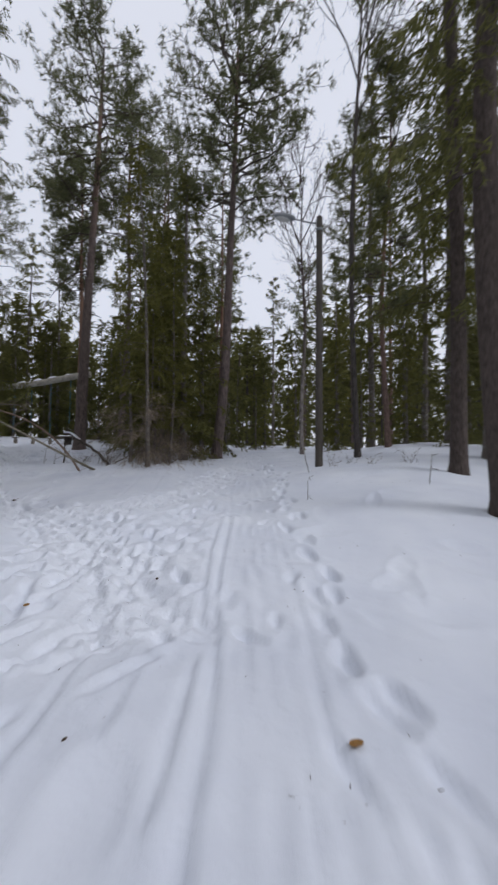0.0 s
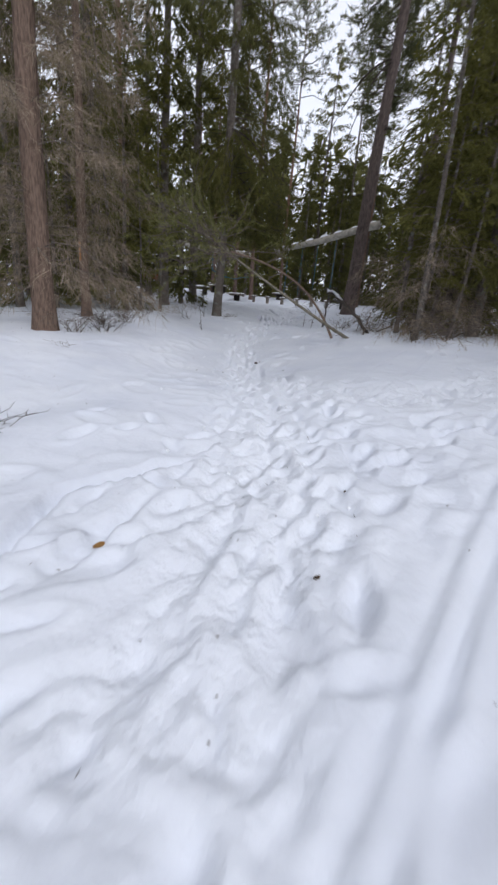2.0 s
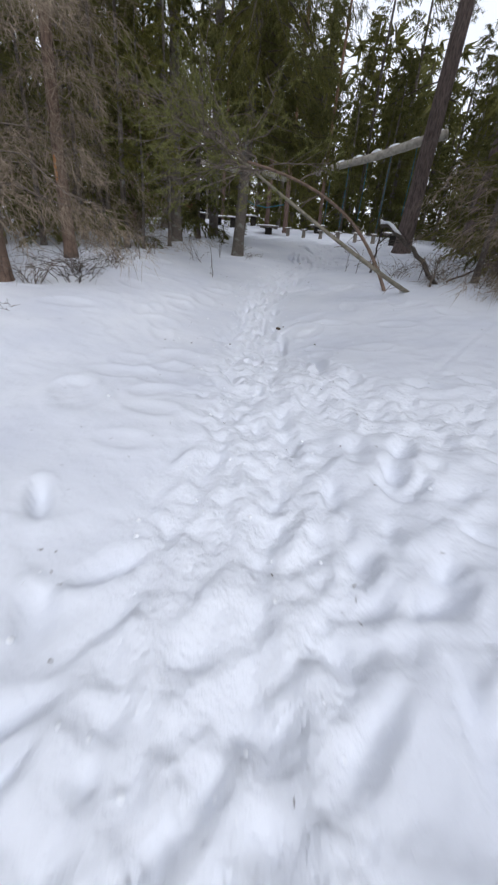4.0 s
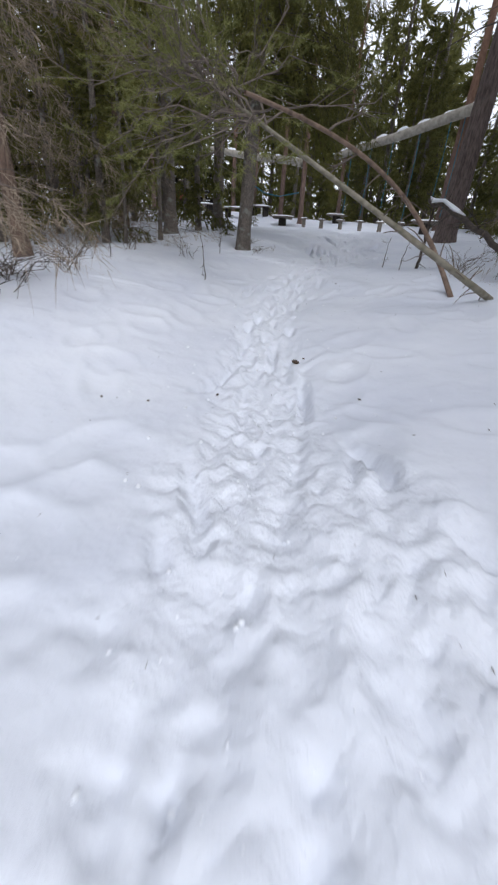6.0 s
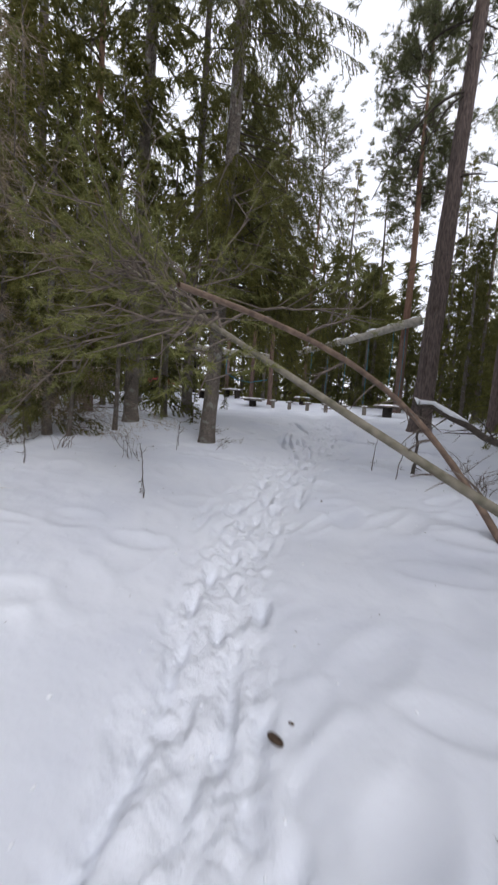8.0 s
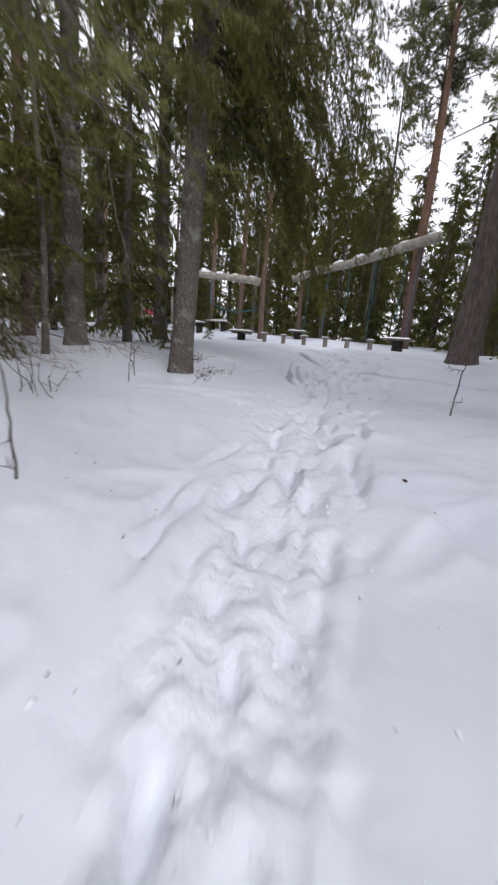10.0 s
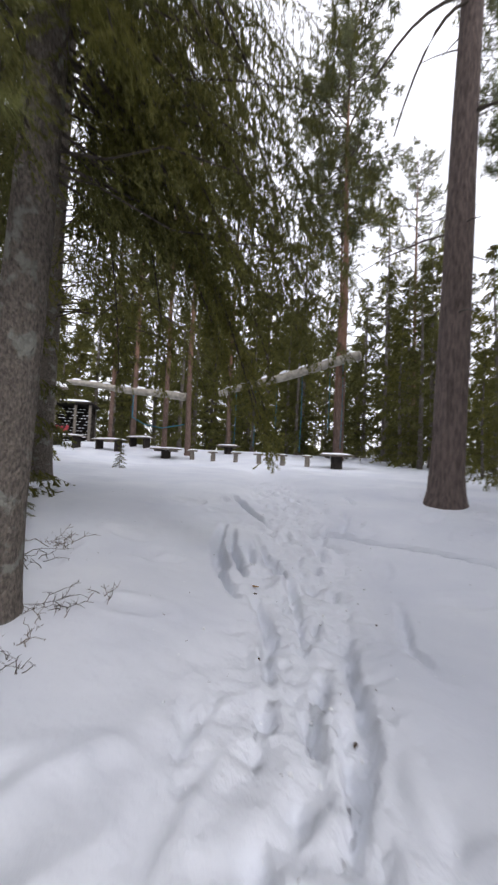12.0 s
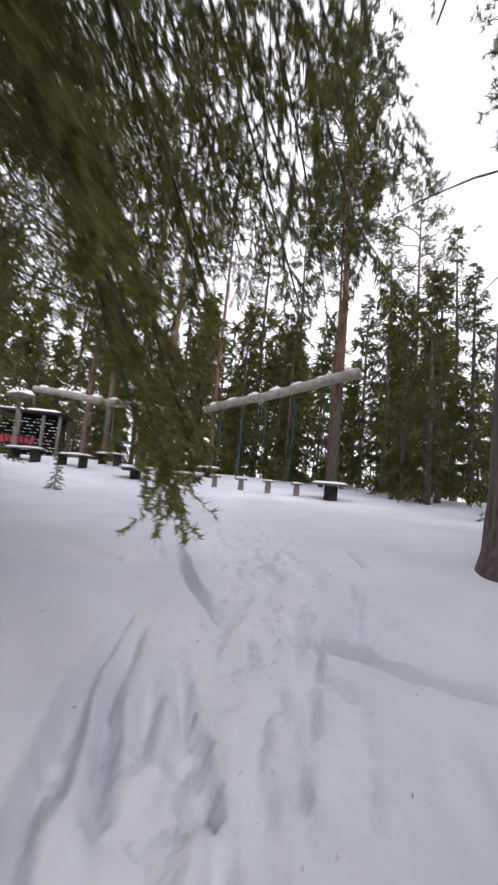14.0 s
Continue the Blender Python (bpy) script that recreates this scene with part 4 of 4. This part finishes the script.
dry_branch([h3(-6.48, 13.47, -0.1), h3(-6.5, 13.6, 0.4), (-6.58, 13.8, 2.0)], 0.032, seed(111), 4, "short leaning dead stem in the snow", TWIG)
dry_branch([h3(-4.3, 11.9, 0.0), (-5.2, 12.65, 1.55), (-6.0, 13.3, 1.87), (-6.75, 13.95, 2.12)], 0.04, seed(112), 10, "snow-topped broken branch lying on the brush heap", TWIG, snow=0.5, butt=1.1)
for k in range(9):
    r_ = seed(120 + k)
    x, y = -4.4 + r_.random() * 2.4, 11.2 + r_.random() * 1.5
    a = r_.random() * 6.3
    dry_branch([h3(x, y, 0.0), h3(x + 0.5 * math.cos(a), y + 0.5 * math.sin(a), 0.25), h3(x + 1.0 * math.cos(a), y + 1.0 * math.sin(a), 0.3 + 0.2 * r_.random())], 0.018, r_, 12, "tangled dry branch on the brush heap", spread=0.5)


def shrub(x, y, h, stems, rng, label, mat=None, arch=0.0, name="bare_shrub", spread=0.4):
    ob = thing(name, Matrix.Translation(h3(x, y, -0.05)), label, "shrub")
    sticks = []
    for _ in range(stems):
        a = rng.random() * 6.283
        d = unit(np.array([math.cos(a) * spread, math.sin(a) * spread, 1.0]))
        ln = h * (0.5 + 0.6 * rng.random())
        b = limb(np.array([rng.normal() * 0.08, rng.normal() * 0.08, 0]), d, ln, (math.cos(a) * arch, math.sin(a) * arch, -arch), 6)
        b[1:] += rng.normal(size=(5, 3)) * 0.035 * ln
        sticks.append(tube(b, np.linspace(0.003 + 0.003 * h, 0.0015, 6), 4))
        for _ in range(6):
            p = b[rng.integers(1, 6)]
            sticks.append(tube(limb(p, unit(d + rng.normal(size=3) * 0.8), ln * 0.35 * rng.random(), (0, 0, -arch * 0.5), 4), np.linspace(0.0015 + 0.002 * h, 0.001, 4), 3))
    v, f = joined(sticks)
    tagged(part_of("shrubwork", mesh("shrubwork", v, f, mat or TWIG), ob), kind="stuff")
    return ob


for k, (x, y, h, n, arch) in enumerate(((-8.0, 6.9, 0.9, 16, 0.5), (-8.1, 6.3, 1.0, 16, 0.6), (-8.5, 7.3, 0.9, 16, 0.5), (-8.9, 8.1, 0.8, 14, 0.4), (-8.9, 7.4, 0.9, 12, 0.5), (-9.4, 8.4, 0.7, 10, 0.3), (-10.2, 8.8, 0.8, 10, 0.4),
                                         (-10.6, 10.0, 0.7, 9, 0.3), (-9.6, 10.6, 0.6, 7, 0.2), (-11.4, 9.6, 0.8, 9, 0.3), (-2.9, 11.0, 1.0, 8, 0.1), (-2.4, 11.6, 1.1, 8, 0.15), (-3.4, 11.8, 1.0, 9, 0.3),
                                         (-5.4, 12.6, 0.8, 12, 0.4), (-4.6, 12.9, 0.8, 12, 0.4), (2.1, 9.6, 0.6, 5, 0.1), (2.6, 10.0, 0.5, 5, 0.3), (3.0, 9.4, 0.5, 4, 0.3), (4.0, 9.4, 0.6, 6, 0.2), (-6.0, 14.2, 0.6, 8, 0.2),
                                         (-9.75, 12.6, 0.22, 5, 0.3), (-10.1, 13.4, 0.25, 5, 0.3), (-3.85, 3.4, 0.4, 7, 0.6), (-7.0, 5.6, 0.35, 5, 0.5), (-10.2, 13.1, 0.3, 10, 0.5), (-9.95, 12.85, 0.22, 8, 0.5), (-11.1, 13.4, 0.4, 12, 0.5), (-11.4, 13.9, 0.4, 12, 0.5))):
    shrub(x, y, h, n, seed(140 + k), "bare twiggy shrub standing in the snow", (TWIG, GREY_TWIG)[k % 2], arch)
for k, (x, y, h, lx) in enumerate(((-8.15, 9.9, 0.62, -0.1), (-10.2, 11.9, 0.4, 0.0), (-9.8, 9.2, 0.7, -0.1), (0.95, 6.2, 0.3, 0.0), (1.4, 8.9, 0.75, -0.25), (3.0, 6.4, 0.5, 0.05),
                                   (-9.85, 11.6, 0.35, 0.05), (-7.03, 13.23, 0.5, 0.05), (-6.45, 12.74, 0.5, 0.1))):
    dry_branch([h3(x, y, -0.05), h3(x + lx * 0.4, y, h * 0.5), (x + lx, y, height(x, y) + h)], 0.008 if h > 0.45 else 0.006, seed(170 + k), 2, "thin dead sapling poking through the snow", TWIG, "dead_sapling", 0.14)
for k, (x, y, s) in enumerate(((-16.7, 19.2, 0.13), (-12.4, 14.0, 0.13))):
    copy_thing(MID[1], at(x, y, k * 70, s))
patch = part_of("bark_scar", mesh("bark_scar", *tube(np.stack([np.full(8, 0.06), np.full(8, -0.1), np.linspace(1.3, 2.05, 8)], 1), 0.07 * np.array([0.3, 0.8, 1, 1, 1, 1, 0.8, 0.3]), 8), ORANGE_WOOD, True),
                [o for o in bpy.data.objects if o.get("label") == "slender spruce with dead brown branches"][0], "bare orange wood where the bark is torn")

# ---- lamp post by the trail ----
lamp = thing("lamp_post", pose(1.87, 10.3, height(1.87, 10.3) - 0.1), "wooden trail lamp post with a small metal lamp", "street lamp")
part_of("pole", mesh("pole", *tube(np.stack([np.zeros(9), np.zeros(9), np.linspace(0, 6.9, 9)], 1), np.linspace(0.105, 0.08, 9), 14, 0.03, seed(7)), POLE_WOOD, True), lamp)
part_of("arm", mesh("arm", *tube([(0, 0, 6.72), (-0.3, -0.02, 6.74), (-0.75, -0.05, 6.83)], [0.024, 0.022, 0.02], 8), METAL, True), lamp)
bm = bmesh.new()
bmesh.ops.create_uvsphere(bm, u_segments=16, v_segments=8, radius=0.5, matrix=pose(-0.95, -0.06, 6.86, 0, 8, 0) @ Matrix.Diagonal((0.62, 0.24, 0.2, 1)))
head = part("lamp_head", bm, METAL, lamp, "grey metal lamp head", True)
bm = bmesh.new()
bmesh.ops.create_uvsphere(bm, u_segments=14, v_segments=7, radius=0.5, matrix=pose(-0.99, -0.06, 6.82, 0, 8, 0) @ Matrix.Diagonal((0.46, 0.2, 0.17, 1)))
part("lens", bm, LENS, head, "clouded lamp cover", True)
part_of("bracket", mesh("bracket", *tube([(0, 0, 6.5), (0, 0, 6.58)], [0.1, 0.1], 12), METAL), lamp)


# ---- obstacle course in the clearing ----
def box(sx, sy, sz, m, bevel=0.008):
    bm = bmesh.new()
    bmesh.ops.create_cube(bm, size=1, matrix=m @ Matrix.Diagonal((sx, sy, sz, 1)))
    if bevel:
        bmesh.ops.bevel(bm, geom=bm.edges[:], offset=bevel, segments=1, affect="EDGES")
    return bm


def snow_cover(name, sx, sy, thick, m, parent, rng):
    """A rounded, uneven pillow of snow."""
    k = 9
    u, w = np.meshgrid(np.linspace(-1, 1, k), np.linspace(-1, 1, k))
    e = np.clip(1 - np.maximum(np.abs(u), np.abs(w)) ** 5, 0, 1)
    z = thick * e * (0.75 + 0.5 * rng.random((k, k))) - 0.004
    v = np.stack([u * sx / 2, w * sy / 2, z], -1).reshape(-1, 3)
    v = np.array([m @ Vector(p) for p in v])
    i = np.arange(k * k).reshape(k, k)
    f = np.stack([i[:-1, :-1], i[:-1, 1:], i[1:, 1:], i[1:, :-1]], -1).reshape(-1, 4)
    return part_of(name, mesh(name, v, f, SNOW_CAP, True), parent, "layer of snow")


def stump_step(x, y, h, turn, rng):
    ob = thing("step_post", pose(x, y, height(x, y) - 0.1, 0, 0, turn), "short log step with a plank top", "stepping post", "stepping posts in the clearing")
    part_of("log", mesh("log", *tube([(0, 0, 0), (0.01, 0, h * 0.5), (0, 0, h)], [0.12, 0.115, 0.11], 12, 0.06, rng), GREY_WOOD, True), ob)
    part("top", box(0.42, 0.36, 0.07, pose(0, 0, h + 0.035)), GREY_WOOD, ob)
    snow_cover("snow_cap", 0.38, 0.32, 0.035, pose(0, 0, h + 0.072), ob, rng)


def platform(x, y, w, d, h, turn, rng, label):
    ob = thing("wooden_platform", pose(x, y, height(x, y) - 0.1, 0, 0, turn), label, "platform", "platforms in the clearing")
    part_of("post", mesh("post", *tube([(0, 0, 0), (0, 0.01, h * 0.5), (0, 0, h)], [0.25, 0.24, 0.24], 14, 0.06, rng), DARK, True), ob)
    for s in (-1, 1):
        part("brace", box(0.08, d * 0.8, 0.1, pose(s * w * 0.28, 0, h - 0.02)), GREY_WOOD, ob)
    n = max(4, int(d / 0.2))
    for k in range(n):
        part("plank", box(w * (1 - 0.18 * (k in (0, n - 1))) + rng.normal() * 0.02, d / n - 0.012, 0.05, pose(0, (k + 0.5) * d / n - d / 2, h + 0.06)), GREY_WOOD, ob)
    snow_cover("snow_cap", w * 0.9, d * 0.9, 0.07, pose(0, 0, h + 0.085), ob, rng)


rs = seed(200)
platform(-21.4, 26.2, 1.45, 1.2, 0.5, 18, rs, "weathered plank platform under a layer of snow")
platform(-12.75, 27.05, 1.35, 1.1, 0.6, 10, rs, "round-edged plank platform on a dark stump, snow on top")
platform(-20.2, 30.1, 1.3, 1.1, 0.5, 25, rs, "far plank platform with snow on top")
for x, y, hh in ((-20.15, 26.75, 0.5), (-18.95, 26.9, 0.5), (-17.75, 27.1, 0.5), (-16.55, 27.25, 0.5), (-15.35, 27.3, 0.52), (-14.15, 27.3, 0.5)):
    stump_step(x, y, hh, rs.random() * 40, rs)


def hung_log(a, b, r, label, rng, snow=0.75):
    a, b = Vector(a), Vector(b)
    ob = thing("hung_log", Matrix.Translation(a), label, "log", "logs hung between trees")
    t = np.linspace(0, 1, 16)[:, None]
    line = np.array(b - a)[None] * t
    line[:, 2] += 0.04 * np.sin(t[:, 0] * 9)
    rad = np.linspace(r * 0.85, r * 1.1, 16)
    v, f = tube(line, rad, 14, 0.06, rng)
    part_of("log", mesh("log", v, f, LOG_WOOD, True), ob)
    for p, q in ((line[0], rad[0]), (line[-1], rad[-1])):
        part_of("end", mesh("end", *tube([p - np.array(b - a) * 0.002, p, p + np.array(b - a) * 0.002], [0.001, q * 0.99, 0.001], 14), LOG_WOOD, True), ob, "pale sawn end")
    for k in range(7):
        s = (k + 0.15 + 0.2 * rng.random()) / 7
        e = s + 0.1 * snow + 0.02 * rng.random()
        tt = np.linspace(s, min(e, 0.99), 6)[:, None]
        ln = np.array(b - a)[None] * tt + np.array([0, 0, r * 0.8])
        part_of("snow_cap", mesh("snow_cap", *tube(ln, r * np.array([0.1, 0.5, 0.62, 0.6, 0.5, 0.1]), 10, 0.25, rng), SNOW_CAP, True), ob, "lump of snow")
    return ob


def rope(points, label, name="rope", r=0.018):
    p = np.array(points, float)
    ob = thing(name, Matrix.Translation(p[0]), label, "rope", "ropes of the course")
    part_of("strand", mesh("strand", *tube(p - p[0], np.full(len(p), r), 6), ROPE, True), ob)
    part_of("knot", mesh("knot", *tube([(0, 0, -0.05), (0, 0, 0), (0, 0, 0.05)], [r * 0.6, r * 2.4, r * 0.6], 8), ROPE, True), ob)


LA, LB = Vector((-22.0, 31.6, 6.42)), Vector((-12.95, 31.05, 7.8))
hung_log(LA, LB, 0.24, "thick peeled log hung between two pines, lumps of snow on it", seed(210))
for k, (s, low) in enumerate(((0.14, 0.4), (0.3, 0.4), (0.46, 0.9), (0.64, 0.4), (0.82, 1.5), (0.9, 0.7))):
    p = LA.lerp(LB, s)
    g = height(p.x, p.y) + low
    rope([(p.x, p.y, p.z - 0.2), (p.x + 0.02, p.y, (p.z + g) / 2), (p.x - 0.03, p.y, g)], "blue-green climbing rope hanging from the log")
MA, MB = Vector((-29.6, 26.0, 6.6)), Vector((-21.6, 27.7, 5.5))
hung_log(MA, MB, 0.2, "grey log fixed between two trunks with snow on it", seed(211))
rope([(-26.3, 28.3, 4.6), (-25.0, 28.1, 4.1), (-23.4, 27.9, 3.85), (-21.6, 27.7, 4.0)], "slack blue rope tied between two trees", "slack_rope", 0.03)
rope([(-26.3, 28.3, 6.2), (-26.32, 28.3, 5.4), (-26.3, 28.3, 4.6)], "blue rope tied down a tree", "tied_rope", 0.035)


def table(x, y, w, d, h, turn, rng, label):
    ob = thing("wooden_table", pose(x, y, height(x, y) - 0.1, 0, 0, turn), label, "table", "tables in the clearing")
    for s in (-1, 1):
        part("trestle", box(0.1, d * 0.7, h, pose(s * w * 0.33, 0, h / 2)), DARK, ob)
    for k in range(4):
        part("plank", box(w, d / 4 - 0.012, 0.05, pose(0, (k + 0.5) * d / 4 - d / 2, h + 0.025)), GREY_WOOD, ob)
    snow_cover("snow_cap", w * 0.95, d * 0.92, 0.08, pose(0, 0, h + 0.05), ob, rng)


table(-27.4, 24.7, 1.9, 0.9, 0.65, 15, rs, "plank table thick with snow")
table(-25.4, 25.9, 1.9, 0.8, 0.65, 12, rs, "weathered bench table with snow on it")
table(-25.2, 28.0, 1.5, 0.8, 0.65, 8, rs, "small wooden table with a cap of snow")


def wood_shed(x, y, w, h, d, turn, rng):
    ob = thing("firewood_shed", pose(x, y, height(x, y) - 0.1, 0, 0, turn), "open firewood shed stacked with logs, red painted sign, snowy roof", "shed")
    part("roof", box(w + 0.5, d + 0.6, 0.12, pose(0, 0, h + 0.06, -6, 0, 0)), DARK, ob)
    snow_cover("snow_cap", w + 0.45, d + 0.55, 0.2, pose(0, 0, h + 0.125, -6, 0, 0), ob, rng)
    part("back_wall", box(w, 0.06, h, pose(0, d / 2, h / 2)), DARK, ob)
    for s in (-1, -0.1, 0.55, 1):
        part("post", box(0.16, 0.16, h, pose(s * w / 2, -d / 2, h / 2)), GREY_WOOD, ob)
    rows, cols = 11, 17
    stock = mesh("log", *tube([(0, -0.3, 0), (0, 0, 0), (0, 0.3, 0)], [0.085, 0.09, 0.085], 7), DARK, True)
    for j in range(rows):
        for i in range(cols):
            lg = part_of("log", stock, ob)
            lg.matrix_basis = pose((i - cols / 2 + 0.5 + 0.5 * (j % 2)) * w * 0.95 / cols, -0.1 + rng.normal() * 0.04, 0.12 + j * h * 0.9 / rows)
            if (i * 7 + j * 5) % 3:
                dab = part_of("snow", SNOW_DAB, ob)
                dab.matrix_basis = pose((i - cols / 2 + 0.5 + 0.5 * (j % 2)) * w * 0.95 / cols, -0.42, 0.19 + j * h * 0.9 / rows)
    sign = part("sign", box(w * 0.62, 0.04, 0.62, pose(-0.1 * w, -d / 2 - 0.12, h * 0.36)), DARK, ob, "board with red painted marks")
    for k in range(9):
        hgt = 0.28 + 0.22 * rng.random()
        part("red_mark", box(0.13 + 0.08 * rng.random(), 0.012, hgt, pose(-0.1 * w + (k - 4) * w * 0.066, -d / 2 - 0.146, h * 0.36 + rng.normal() * 0.03, 0, rng.normal() * 14, 0), 0.003), RED, sign)


SNOW_DAB = mesh("snow", *tube([(-0.09, 0, 0), (-0.04, 0, 0.01), (0.04, 0, 0.012), (0.09, 0, 0)], [0.003, 0.024, 0.026, 0.003], 6), SNOW_CAP, True)
wood_shed(-32.6, 27.6, 4.3, 2.6, 1.2, 36, seed(220))
hut = thing("bird_table", pose(-30.2, 25.6, height(-30.2, 25.6) - 0.1), "post with a little snow-capped roof", "bird table")
part("post", box(0.16, 0.16, 3.4, pose(0, 0, 1.7)), GREY_WOOD, hut)
part("roof", box(1.3, 0.9, 0.1, pose(0, 0, 3.45)), GREY_WOOD, hut)
snow_cover("snow_cap", 1.25, 0.85, 0.3, pose(0, 0, 3.5), hut, rs)


# ---- litter on the snow ----
def cone(x, y, turn, size=1.0):
    ob = thing("fallen_cone", pose(x, y, height(x, y) + 0.012 * size, 0, 0, turn), "dark conifer cone lying on the snow", "cone", "cones on the snow")
    bm = bmesh.new()
    bmesh.ops.create_uvsphere(bm, u_segments=14, v_segments=12, radius=0.5)
    for v in bm.verts:
        k = 1 + 0.12 * math.sin(v.co.z * 50 + math.atan2(v.co.y, v.co.x) * 5)
        v.co = (v.co.z * 0.095 * size, v.co.y * 0.042 * k * size, v.co.x * 0.04 * k * size)
    part("scales", bm, CONE, ob, "", True)


def dead_leaf(x, y, turn, size=0.07):
    n = 7
    s = np.linspace(-1, 1, n)
    wd = size * 0.32 * np.sqrt(np.clip(1 - s ** 2, 0.02, 1))
    rows = [np.stack([s * size / 2, c * wd, 0.012 + 0.25 * np.abs(c) * wd + 0.006 * s ** 2], 1) for c in (-1, 0, 1)]
    v = np.concatenate(rows)
    i = np.arange(3 * n).reshape(3, n)
    f = np.stack([i[:-1, :-1], i[:-1, 1:], i[1:, 1:], i[1:, :-1]], -1).reshape(-1, 4)
    ob = new("dead_leaf", mesh("dead_leaf", v, f, LEAF, True))
    ob.matrix_basis = pose(x, y, height(x, y), 0, 0, turn)
    tagged(ob, "curled brown leaf on the snow", "leaf", "leaves on the snow")


for k, (x, y) in enumerate(((-5.41, 8.92), (-0.86, 3.69), (-8.88, 13.59), (-8.78, 14.43), (-8.21, 13.32), (-5.72, 7.03), (-5.51, 7.3), (-5.44, 7.93), (-4.42, 8.52), (-0.78, 1.69), (-1.13, 4.5), (-5.4, 9.03), (-8.39, 14.57), (-6.8, 11.46), (-9.42, 14.49))):
    cone(x, y, k * 67, 1.0 if k == 0 else (0.3, 0.42, 0.35)[k % 3])
for k, (x, y) in enumerate(((0.47, 1.69), (-1.81, 3.19), (-9.46, 14.56))):
    dead_leaf(x, y, k * 80 + 20)


def fine_litter():
    rng = seed(230)
    vs = []
    for _ in range(1500):
        x, y = (-13 + 17 * rng.random(), 0.3 + 19 * rng.random())
        z = height(x, y) + 0.004
        a, ln, wd = rng.random() * 6.28, 0.012 + 0.022 * rng.random() ** 2, 0.0016 + 0.003 * rng.random()
        c, s = math.cos(a), math.sin(a)
        vs += [(x - s * wd, y + c * wd, z), (x + s * wd, y - c * wd, z), (x + c * ln, y + s * ln, z + 0.004 + 0.008 * rng.random())]
    tagged(new("needle_litter", mesh("needle_litter", np.array(vs), np.arange(len(vs)).reshape(-1, 3), CONE)), "scattered needles and bark flakes on the snow", "litter", kind="stuff")


fine_litter()


def snow_crumbs(rng):
    """Small lumps of snow kicked up beside the side trail."""
    lumps = []
    q, ang = along(SIDE_TRAIL[1:8], 0.05)
    for k in range(420):
        if k % 6:
            x, y = q[rng.integers(0, len(q))] + rng.normal(size=2) * 0.3
        else:
            x, y = q[rng.integers(0, len(q))] + rng.normal(size=2) * 0.9
        r, z = 0.004 + 0.01 * rng.random() ** 2.5, height(x, y)
        a = rng.random() * 6.283
        u = np.array([-1, -0.6, 0, 0.6, 1.0])[:, None]
        p = np.array([[x, y, z + r * 0.3]]) + u * r * np.array([[math.cos(a), math.sin(a), 0.3 * rng.normal()]])
        lumps.append(tube(p, r * np.array([0.1, 0.75, 0.95, 0.7, 0.1]), 7, 0.3, rng))
    v, f = joined(lumps)
    tagged(new("snow_crumbs", mesh("snow_crumbs", v, f, SNOW_CAP, True)), "small crumbs of snow kicked up beside the footprints", "snow", kind="stuff")


snow_crumbs(seed(410))
